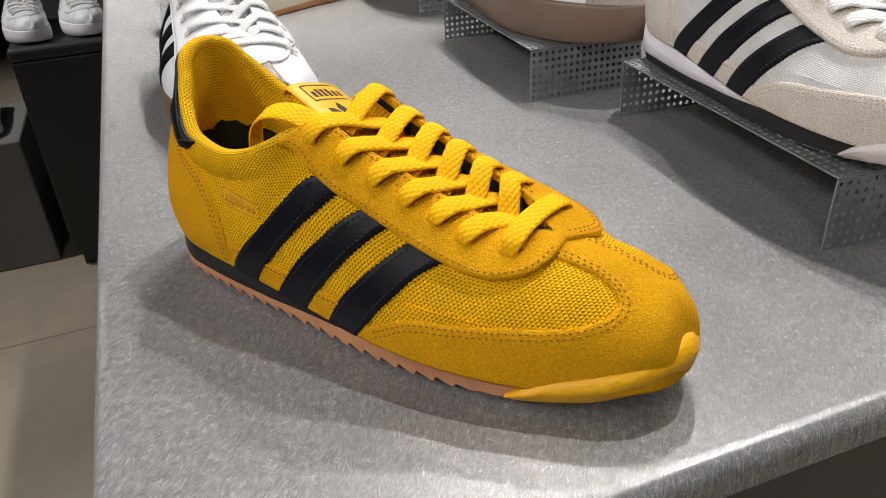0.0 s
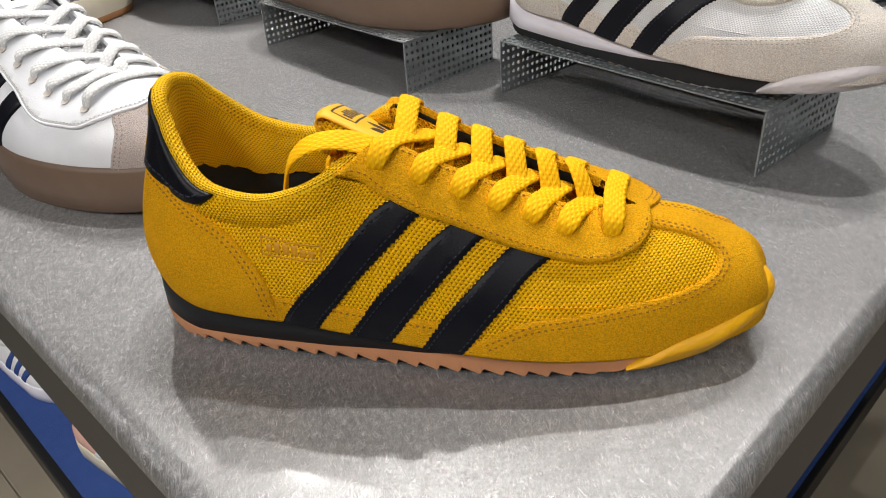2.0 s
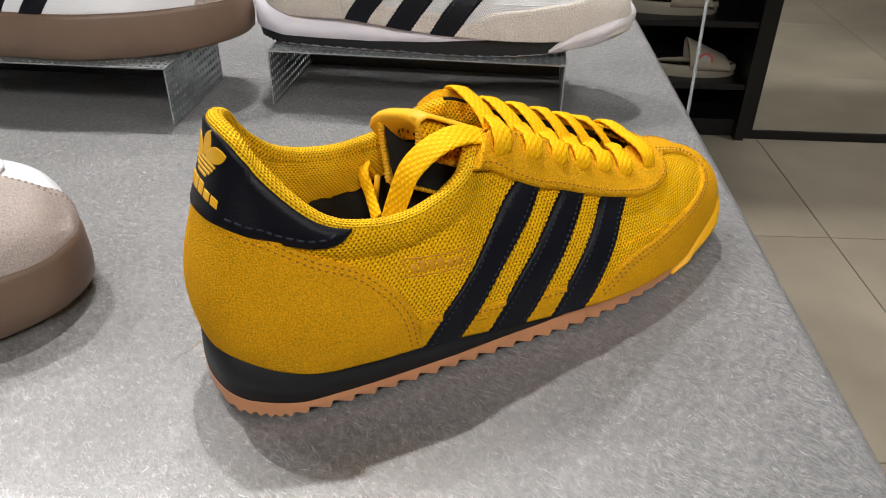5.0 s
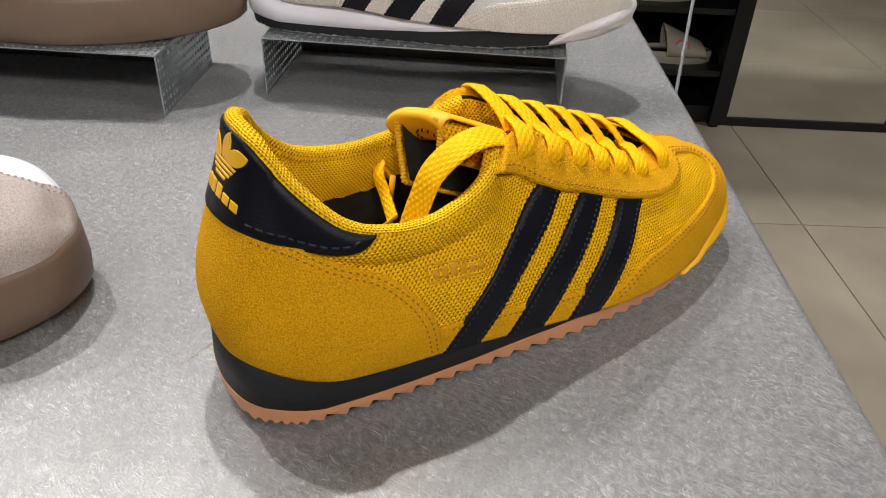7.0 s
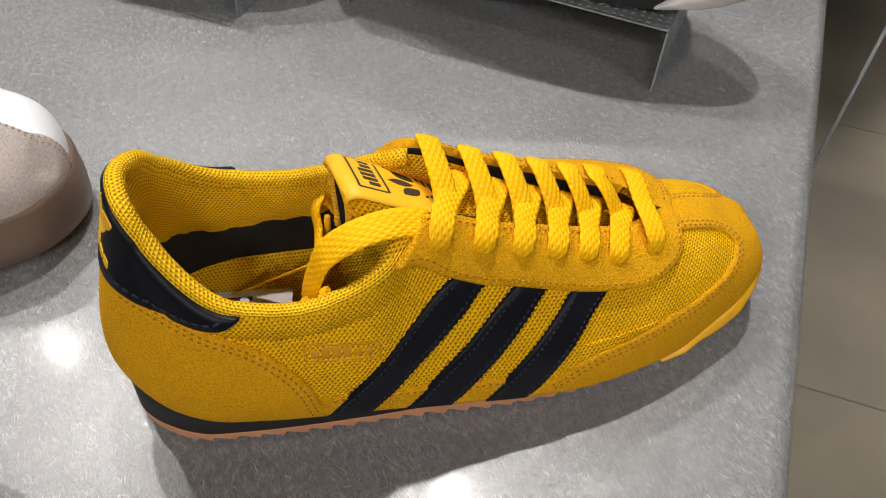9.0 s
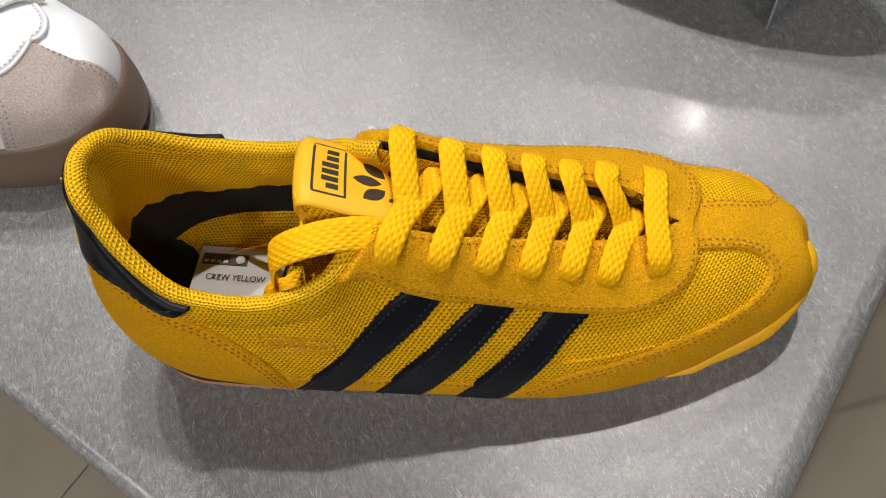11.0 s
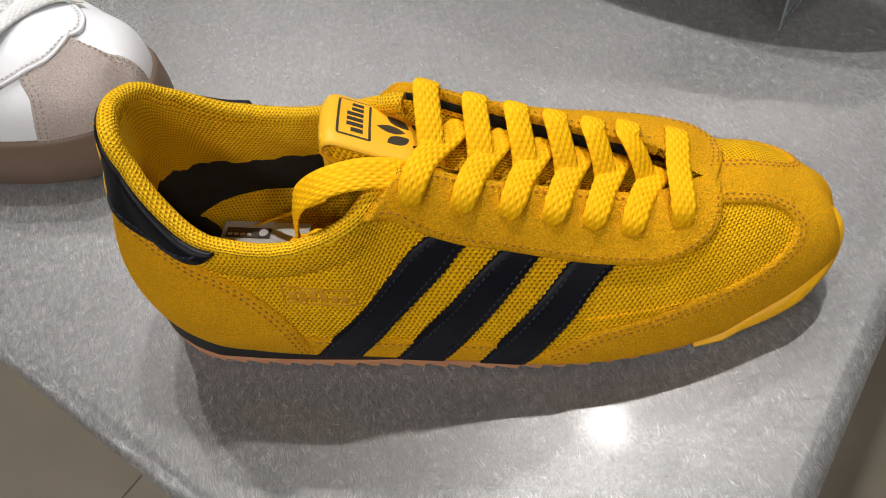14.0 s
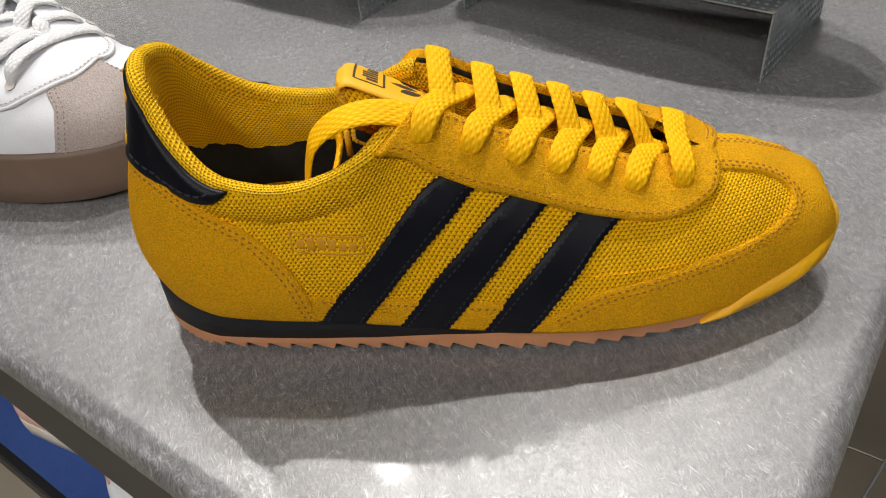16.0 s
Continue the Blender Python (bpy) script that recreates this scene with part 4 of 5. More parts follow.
def runner(name, label, pal, m, detail=True):
    L = LAST
    shoe = thing(name, label, "sneaker", m)
    skin(L, shoe, pal["mesh"])
    runner_sole(L, shoe, pal["eva"], pal["gum"], pal["bumper"], pal.get("teeth", 0.0032), pal.get("flare", 0.0))

    def run(*pts, n=24):
        return [tuple(p) for p in smooth_line(np.array(pts) * [1, SPAN], n) / [1, SPAN]]

    # heel counter, one piece round the back
    edge = run((.0958, 0), (.0945, .12), (.0904, .350), (.0807, .565), (.0662, .727), (.0500, .765), (.0340, .745), (.0180, .690), (0, .650), n=40)
    foot = [(u, 0.0) for u in np.linspace(edge[0][0], 0, 20)]
    loop = edge + [(-u, b) for u, b in edge[::-1][1:]] + [(-u, 0.0) for u in np.linspace(edge[0][0], 0, 20)][1:] + foot[::-1][1:-1]
    panel("heel_counter", L, loop, 0.0014, pal["suede"], shoe)
    for s in (1, -1):
        for d in (0.0022, 0.0046):
            ln = shifted(edge[1:-6], d)
            stitches("stitching", L, [(s * u, b) for u, b in ln], 0.0015, pal["thread"], shoe)
    # low band between the counter and the toe guard, under the stripes
    upper_band = run((.094, .235), (.1080, .205), (.1175, .187), (.1309, .150), (.1500, .145), (.1690, .150), (.182, .10), n=24)
    band = [(u, 0.0) for u in np.linspace(.094, .182, 20)]
    for s in (1, -1):
        panel("foxing_band", L, [(s * u, b) for u, b in band + upper_band[::-1]], 0.0011, pal["suede"], shoe, 0.004)
        stitches("stitching", L, [(s * u, b) for u, b in shifted(upper_band[1:-1], -0.0022)], 0.0012, pal["thread"], shoe)
    # three stripes, their edges pinked
    for left, right in ((((.1472, .672), (.1429, .629), (.1324, .533), (.1222, .470), (.1105, .330), (.0990, .090), (.0965, .0)), ((.1120, .0), (.1145, .065), (.1264, .255), (.1376, .360), (.1472, .483), (.1558, .641), (.1589, .680))),
                        (((.1698, .672), (.1667, .622), (.1582, .487), (.1495, .345), (.1391, .209), (.1285, .058), (.1255, .0)), ((.1430, .0), (.1458, .038), (.1562, .201), (.1644, .331), (.1725, .479), (.1799, .629), (.1826, .672))),
                        (((.1928, .655), (.1904, .612), (.1838, .468), (.1763, .324), (.1681, .187), (.1585, .014), (.1578, .0)), ((.1750, .0), (.1765, .02), (.1855, .187), (.1928, .331), (.1990, .480), (.2056, .597), (.2083, .640)))):
        left, right = run(*left, n=30), run(*right, n=30)
        for s in (1, -1):
            lp = list(map(tuple, pinked(left, 0.0024, 0.0006))) + list(map(tuple, pinked(right, 0.0024, 0.0006)))
            panel("stripe", L, [(s * u, b) for u, b in lp], 0.0016, pal["stripe"], shoe, 0.003, step=0.0012, edge=0.0005)
            for ln in (left, right):
                stitches("stitching", L, [(s * u, b) for u, b in shifted(ln[2:] if ln is left else ln[:-2], 0.0019)], 0.0017, pal["stripe_thread"], shoe, 0.0026, 0.0017, 0.0006)
    # toe guard with the strip that runs up to the laces
    rim = run((.1748, 0), (.1795, .060), (.1885, .134), (.1994, .226), (.2185, .292), (.2403, .328), (.2562, .374), (.2668, .432), (.2745, .530), (.2778, .650), (.2755, .745), (.2680, .805), (.2570, .826), (.2470, .830), (.2430, .830), n=70)
    guard = rim + [(rim[-1][0], 1.0)]
    ridge = [(u, 1.0) for u in np.linspace(rim[-1][0], L.top_u, 30)][1:]
    foot = [(u, 0.0) for u in np.linspace(L.top_u, rim[0][0], 50)]
    for s in (1, -1):
        panel("toe_guard", L, [(s * u, b) for u, b in guard + ridge + foot], 0.0013, pal["suede"], shoe, 0.003)
        for d in (-0.0020, -0.0044):
            stitches("stitching", L, [(s * u, b) for u, b in shifted(rim[5:], d)], 0.0014, pal["thread"], shoe)
    # eyestay
    stay = run((.1196, .985), (.1301, .790), (.1417, .656), (.1527, .634), (.1643, .634), (.1881, .615), (.2126, .598), (.2247, .588), (.2336, .600), (.2410, .650), (.2450, .735), (.2466, .840), (.2464, .930), (.2455, 1.0), n=60)
    back = [(u, 1.0) for u in np.linspace(stay[-1][0], U_THROAT - 0.001, 40)]
    for s in (1, -1):
        panel("eyestay", L, [(s * u, b) for u, b in stay + back], 0.0033, pal["suede"], shoe, 0.003, rim_at=0.8)
        stitches("stitching", L, [(s * u, b) for u, b in shifted(stay[2:-3], 0.0024)], 0.0034, pal["thread"], shoe)
        if s < 0:
            stitches("stitching", L, [(s * u, b) for u, b in shifted(stay[40:-1], 0.0048)], 0.0034, pal["thread"], shoe)
        top_line = [(u, 0.955) for u in np.linspace(U_THROAT + .004, LAST.knots[11] - .002, 30)]
        stitches("stitching", L, [(s * u, b) for u, b in top_line], 0.0034, pal["thread"], shoe)
        # the dark backing that shows along the cut edge
        us = np.linspace(U_THROAT - .001, LAST.knots[11] - (.004 if s < 0 else .010), 60) * s
        p = L.place(us, np.full(60, 1.0))
        nn = L.normal(us, np.full(60, 0.97))
        tall = 0.0056 if s < 0 else 0.0030
        nn[:, 2] *= 1.0 if s > 0 else 0.2
        ax = np.array([0, 0, 1.0]) if s < 0 else nn
        v, f, uv = sweep(p - ax * (tall / 2 - 0.0004) - nn * 0.0006, np.broadcast_to(ax, p.shape), 0.0014, tall, 8)
        mesh_ob("eyestay_backing", v, f, pal["backing"], shoe, uv, True)
    # heel tab
    up_edge = run((.0652, .990), (.0560, .984), (.0450, .984), (.0330, .988), (.0180, .992), (0, .992), n=30)
    low_edge = run((.0650, .975), (.0602, .895), (.0529, .832), (.0432, .765), (.0320, .697), (.0201, .652), (.0127, .630), (0, .614), n=34)
    lp = up_edge + [(-.93 * u, b) for u, b in up_edge[::-1][1:]] + [(-.93 * u, b) for u, b in low_edge][:-1] + low_edge[::-1]
    panel("heel_tab", L, lp, 0.0024, pal["tab"], shoe, 0.003)
    for s in (1, -1):
        stitches("stitching", L, [(s * u, b) for u, b in shifted(low_edge[2:-9], -0.0034)], 0.0025, pal["stripe_thread"], shoe, 0.0038, 0.0030, 0.0008)
    collar(L, shoe, pal["lining"], U_THROAT)
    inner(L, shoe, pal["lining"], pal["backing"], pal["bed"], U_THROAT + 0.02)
    standing_tongue(L, shoe, pal["mesh"], pal["backing"], pal["edge"])
    eyes = [(.1390, .811), (.1538, .811), (.1680, .811), (.1818, .806), (.1955, .800), (.2100, .772), (.2305, .757)]
    lacing(L, shoe, pal["lace"], pal["backing"], eyes)
    return shoe


YELLOW = dict(mesh=Y_MESH, suede=Y_SUEDE, stripe=NAVY, tab=NAVY, eva=EVA, gum=GUM, bumper=Y_RUBBER, thread=Y_THREAD, stripe_thread=NAVY_THREAD,
              lining=Y_LINING, backing=BLACK_FELT, bed=Y_LINING, lace=Y_LACE, edge=Y_THREADS)
hero = runner("sneaker", "yellow suede and mesh sneaker with black stripes and gum sole", YELLOW, pose(0, 0, TOP + 0.0003))


# ---- small things on and in the yellow shoe ----
def flat_piece(name, pts, thick, mat, parent, label=""):
    """A thin plate: the outline pts (x, y, z), thickened downward."""
    n = len(pts)
    verts = [tuple(p) for p in pts] + [(p[0], p[1], p[2] - thick) for p in pts]
    faces = [tuple(range(n)), tuple(range(2 * n - 1, n - 1, -1))] + [(i, i + n, (i + 1) % n + n, (i + 1) % n) for i in range(n)]
    return mesh_ob(name, verts, faces, mat, parent, None, False, label)


def leaf_outline(c, long, wide, angle, n=18):
    """A pointed leaf about c, its long axis turned by angle."""
    out = []
    for i in range(n):
        a = 2 * math.pi * i / n
        s, t = math.cos(a) * long / 2, math.copysign(abs(math.sin(a)) ** 2.0, math.sin(a)) * wide / 2
        out.append((c[0] + s * math.cos(angle) - t * math.sin(angle), c[1] + s * math.sin(angle) + t * math.cos(angle)))
    return out


def on_back(u, h):
    """(u, b) on the heel's back at that height."""
    col = LAST.net[0, :, 2]
    return (u, float(np.interp(h, col, LAST.gb)))


def heel_mark(shoe, mat):
    c, tall = 0.0055, 0.085

    def lay(name, pts):
        panel(name, LAST, [(u, min(.99, b)) for u, b in pts], 0.0027, mat, shoe, 0.003, step=0.0008, edge=0.0003, rim_at=1.0)

    def leaf(a, b, wide):
        d = np.array([b[0] - a[0], (b[1] - a[1]) * tall])
        o = leaf_outline(((a[0] + b[0]) / 2, (a[1] + b[1]) / 2 * tall), np.linalg.norm(d), wide, math.atan2(d[1], d[0]), 24)
        lay("emblem_leaf", [(u, h / tall) for u, h in o])

    leaf((c, .862), (c + .0028, .985), .0050)
    leaf((c + .0014, .866), (c + .0130, .945), .0056)
    leaf((c - .0014, .866), (c - .0110, .930), .0056)
    for k, (b, w) in enumerate(((.862, .0082), (.842, .0070), (.822, .0056), (.802, .0036))):
        lay("emblem_bar", [(c - w, b), (c + w, b), (c + w * .92, b - .012), (c - w * .92, b - .012)])
    for k in range(6):
        u0 = c - .0122 + k * .0041
        top = .765 if k in (1, 2, 3) else .748
        lay("print_bar", [(u0, .712), (u0 + .0031, .712), (u0 + .0031, top), (u0, top)])


def side_mark(shoe, mat):
    a, b, c, d = (np.array(LAST.at(x, h)) for x, h in ((.0865, .0628), (.1130, .0610), (.1130, .0543), (.0868, .0560)))
    for p, q in ((a, b), (b, c), (c, d), (d, a)):
        t = (q - p) * [1, SPAN]
        t /= np.linalg.norm(t)
        s = np.array([-t[1], t[0]]) * 0.0004 / [1, SPAN]
        panel("print_frame", LAST, [tuple(p + s), tuple(q + s), tuple(q - s), tuple(p - s)], 0.00015, mat, shoe, 0.004, step=0.002, edge=0.0001)
    for k in range(6):
        s0, s1 = 0.08 + k * 0.143, 0.08 + k * 0.143 + 0.105
        hi = 0.16 if k in (1, 2, 3) else 0.34
        quad = [(a * (1 - s) + b * s) * (1 - r) + (d * (1 - s) + c * s) * r for s, r in ((s0, hi), (s1, hi), (s1, .82), (s0, .82))]
        panel("print_bar", LAST, [tuple(p) for p in quad], 0.00015, mat, shoe, 0.004, step=0.002, edge=0.0001)


def tongue_tag(shoe, tape, dark):
    across, along = np.array([0.226, -0.974]), np.array([0.99, 0.05])
    corner = np.array([0.0972, 0.0085])

    def on(s, d, lift=0.0):
        """A place on the tag: s across from the inner side, d forward of the fold."""
        q = corner + across * s + along * d
        return (q[0], q[1], plane_of_tongue(q[0], q[1]) + lift - 0.0030 * max(0.0, 1 - d / 0.004) ** 2 + 0.0006 - 0.0030 * (abs(s - 0.0175) / 0.0175) ** 4)

    ns, width = 22, 0.035
    rows = [[on(width * i / (ns - 1), d) for i in range(ns)] for d in (.036, .030, .024, .018, .012, .008, .005, .003, .0015, .0004)]
    # round the fold and back underneath, sagging
    for back, down in ((-.0006, .0046), (-.0002, .0062), (.0014, .0085), (.0036, .0115), (.0064, .0145), (.0095, .0170)):
        rows.append([tuple(np.array(on(width * i / (ns - 1), 0.0)) + [along[0] * back, along[1] * back, -down + .003 + .002 * math.sin(math.pi * i / (ns - 1))]) for i in range(ns)])
    top = [p for r in rows for p in r]
    tag = mesh_ob("tongue_tag", top, grid_faces(len(rows), ns), tape, shoe, None, True, "yellow satin tape with dark woven emblem")
    tag.modifiers.new("thickness", "SOLIDIFY").thickness = 0.0007

    def plate(name, pts):
        flat_piece(name, [on(s, d, 0.0009) for s, d in pts], 0.0006, dark, tag)

    def line(a, b, w=0.0004):
        t = np.array(b) - np.array(a)
        t = t / np.linalg.norm(t)
        o = np.array([-t[1], t[0]]) * w
        for k in range(10):
            p, q = np.array(a) + (np.array(b) - np.array(a)) * k / 10, np.array(a) + (np.array(b) - np.array(a)) * (k + 1) / 10
            plate("tag_frame", [tuple(p + o), tuple(q + o), tuple(q - o), tuple(p - o)])

    s0, s1, d0, d1 = .0045, .0292, .0055, .0155
    for a, b in (((s0, d0), (s1, d0)), ((s1, d0), (s1, d1)), ((s1, d1), (s0, d1)), ((s0, d1), (s0, d0))):
        line(a, b)
    for k in range(6):
        sa = s0 + .0024 + k * .0035
        plate("tag_print", [(sa, .0082 if k in (2, 3, 4) else .0096), (sa + .0024, .0082 if k in (2, 3, 4) else .0096), (sa + .0024, .0134), (sa, .0134)])
    mid = .0185
    for cs, cd, ang in ((mid, .0224, 90), (mid - .0060, .0246, 50), (mid + .0060, .0246, 130)):
        plate("tag_leaf", leaf_outline((cs, cd), .0092, .0052, radians(ang), 14))
    for k, (d, w) in enumerate(((.0292, .0080), (.0312, .0074), (.0332, .0058), (.0350, .0034))):
        plate("tag_leaf_bar", [(mid - w, d), (mid + w, d), (mid + w * .95, d + .0013), (mid - w * .95, d + .0013)])
    # dark round print on the folded-under side
    under = np.array(rows[-3:])
    for k in range(9):
        a = radians(200 - k * 27)
        cs, cr = 0.55 + 0.20 * math.cos(a), 0.5 + 0.55 * math.sin(a)
        base = np.array([np.interp(cs * (ns - 1), range(ns), under[1][:, i]) for i in range(3)]) + (under[2][10] - under[0][10]) * (0.5 - cr)
        flat_piece("tag_print", [tuple(base + np.array([-.0009 + .0001, dy, dz])) for dy, dz in ((-.0008, .0007), (.0008, .0007), (.0008, -.0009), (-.0008, -.0009))], 0.0003, dark, tag)


def lace_tail(shoe, mat):
    def ribbon(pts, ups, width, thick=0.0021):
        p = smooth_line(pts, 60)
        u = smooth_line(ups, 60)
        v, f, uv = sweep(p, u, width, thick, 12)
        mesh_ob("lace_end", v, f, mat, shoe, uv, True)

    ribbon([(.1340, -.0272, .0915), (.1254, -.0300, .0962), (.1150, -.0335, .0985), (.1050, -.0360, .0965), (.0965, -.0362, .0895), (.0922, -.0355, .0790), (.0895, -.0340, .0680), (.0880, -.0325, .0580)],
           [(0, -.3, 1), (-.1, -.4, 1), (-.2, -.45, 1), (-.6, -.45, .9), (-1, -.45, .45), (-1, -.5, .2), (-1, -.5, .15), (-1, -.5, .1)], 0.0112, 0.0017)
    ribbon([(.0990, .0100, .0640), (.0930, .0080, .0715), (.0915, .0055, .0695), (.0920, .0000, .0630), (.0915, -.0080, .0580), (.0900, -.0200, .0530)],
           [(-1, 0, .6), (-1, -.2, .6), (-1, -.4, .3), (-.8, -.6, .2), (-.6, -.7, .2), (-.6, -.7, .2)], 0.0060, 0.0024)
    ribbon([(.0850, -.0390, .0590), (.0885, -.0365, .0630), (.0940, -.0340, .0630), (.0955, -.0300, .0590), (.0930, -.0330, .0560)],
           [(-1, 0, .6), (-.4, -.2, 1), (.3, .2, 1), (.9, .4, .2), (.6, -.5, -.5)], 0.0075, 0.0030)
    bm = bmesh.new()
    bmesh.ops.create_cone(bm, cap_ends=True, segments=12, radius1=0.0014, radius2=0.0012, depth=0.012)
    bmesh.ops.transform(bm, matrix=pose(.0955, .0010, .0640, 8, 4, 0), verts=bm.verts)
    part("aglet", bm, Y_TAPE, shoe, "glossy yellow lace tip", True)


def sticker(shoe):
    z = 0.0345

    def rect(x0, y0, x1, y1, dz=0.0):
        return [(x0, y0, z + dz), (x1, y0, z + dz), (x1, y1, z + dz), (x0, y1, z + dz)]

    s = flat_piece("price_sticker", rect(.0415, -.0300, .0790, -.0050), 0.0004, PAPER, shoe, "white paper sticker with brown-grey print")
    flat_piece("sticker_block", rect(.0435, -.0135, .0630, -.0085, .0004), 0.0003, GREYPRINT, s)
    bm = bmesh.new()
    bmesh.ops.create_cone(bm, cap_ends=True, segments=20, radius1=0.0019, radius2=0.0019, depth=0.0003)
    bmesh.ops.translate(bm, verts=bm.verts, vec=(.0600, -.0110, z + .00075))
    part("sticker_disc", bm, PAPER, s)
    for k in range(4):
        flat_piece("sticker_print", rect(.0445 + k * .0028, -.0128, .0465 + k * .0028, -.0115, .0008), 0.0002, PAPER, s)
    cu = bpy.data.curves.new("colour_words", "FONT")
    cu.body, cu.size, cu.align_x = "CREW YELLOW", 0.0036, "LEFT"
    cu.extrude = 0.0001
    cu.materials.append(GREYPRINT)
    ob = new("sticker_words", cu)
    ob.parent = s
    ob.matrix_local = pose(.0470, -.0205, z + .0006)


heel_mark(hero, YPRINT)
side_mark(hero, GHOST)
tongue_tag(hero, Y_TAPE, PRINT)
lace_tail(hero, Y_LACE)
sticker(hero)

# ---- other sneakers ----
W_LEATHER = leather("white_leather", (0.82, 0.83, 0.86), 0.42)
W_LINING = grainy("white_textile", (0.70, 0.70, 0.72), 0.85, 0.05, 60, 0.0004, 1500)
W_LACE = braid("white_lace", (0.80, 0.80, 0.80), (0.70, 0.70, 0.70))
W_MESH = knit("white_mesh", (0.82, 0.82, 0.83), (0.60, 0.60, 0.61), 0.0016, 0.00105, 0.0005)
W_RUBBER = leather("white_crinkled_rubber", (0.74, 0.70, 0.72), 0.5, 330.0, 0.0008)
W_EVA = grainy("white_foam", (0.86, 0.84, 0.92), 0.6, 0.03, 40, 0.0002, 1500)
CREAM = suede("cream_suede", (0.84, 0.77, 0.70))
GREIGE = suede("pale_pinkish_suede", (0.64, 0.55, 0.51))
DULLGUM = grainy("brown_gum_rubber", (0.165, 0.108, 0.074), 0.5, 0.08, 40, 0.0003, 900)
CREAM_RUBBER = grainy("cream_rubber", (0.66, 0.60, 0.48), 0.55, 0.05, 40, 0.0003, 900)
ORANGE_GUM = grainy("orange_gum_rubber", (0.52, 0.25, 0.09), 0.55, 0.08, 40, 0.0003, 900)
LILAC = suede("grey_lilac_suede", (0.42, 0.40, 0.43))
W_THREAD = grainy("pale_thread", (0.58, 0.53, 0.48), 0.7, 0.05, 60, 0.0001, 900)
BROWN_THREAD = grainy("grey_brown_thread", (0.36, 0.30, 0.27), 0.7, 0.05, 60, 0.0001, 900)
BLUE = suede("blue_suede", (0.05, 0.10, 0.32))
PINK = leather("pale_pink_leather", (0.70, 0.42, 0.34), 0.5)
GOLD = grainy("gold_print", (0.55, 0.40, 0.12), 0.4, 0.05, 60, 0.0001, 900)

CREAM_PAL = dict(mesh=W_MESH, suede=CREAM, stripe=NAVY, tab=NAVY, eva=W_EVA, gum=EVA, bumper=W_RUBBER, thread=W_THREAD, stripe_thread=NAVY_THREAD,
                 lining=W_LINING, backing=W_LINING, bed=W_LINING, lace=W_LACE, edge=W_LINING, teeth=0.0008, flare=0.0022)


def raise_all(rows, extra):
    """The court shoe stands higher, most of all over its instep."""
    return [(x, y, z + .004 + dz) for (x, y, z), dz in zip(rows, (0,) * 7 + extra)]


TOE = (.0690, .0660, .0610, .0520, .0400)
def wide(x, y):
    """The court sole's outline: a little broader, and set outward under the forefoot."""
    reach = min(1, max(0, (x - .08) / .10))
    waist = min(1, max(0, (x - .12) / .04)) * min(1, max(0, (.26 - x) / .04))
    return x * 1.01, -.009 + (y + .009) * 1.04 - reach * (.006 + .006 * min(1, max(0, (.012 - y) / .04)) + (.005 * waist if y > .02 else 0))


CF, CT = [(*wide(x, y), .030) for x, y, z in LF], raise_all(LT[:12], (.0015, .0028, .0053, .0068, .0062)) + [(x, y, z) for (x, y, q), z in zip(LT[12:], TOE)]
CMF, CMT = [(*wide(x, y), .030) for x, y, z in MF], raise_all(MT[:12], (.0020, .0057, .0058, .0067, .0043)) + CT[12:]
COURT = Last(CF, CT, CMF, CMT, BOW, MBOW)


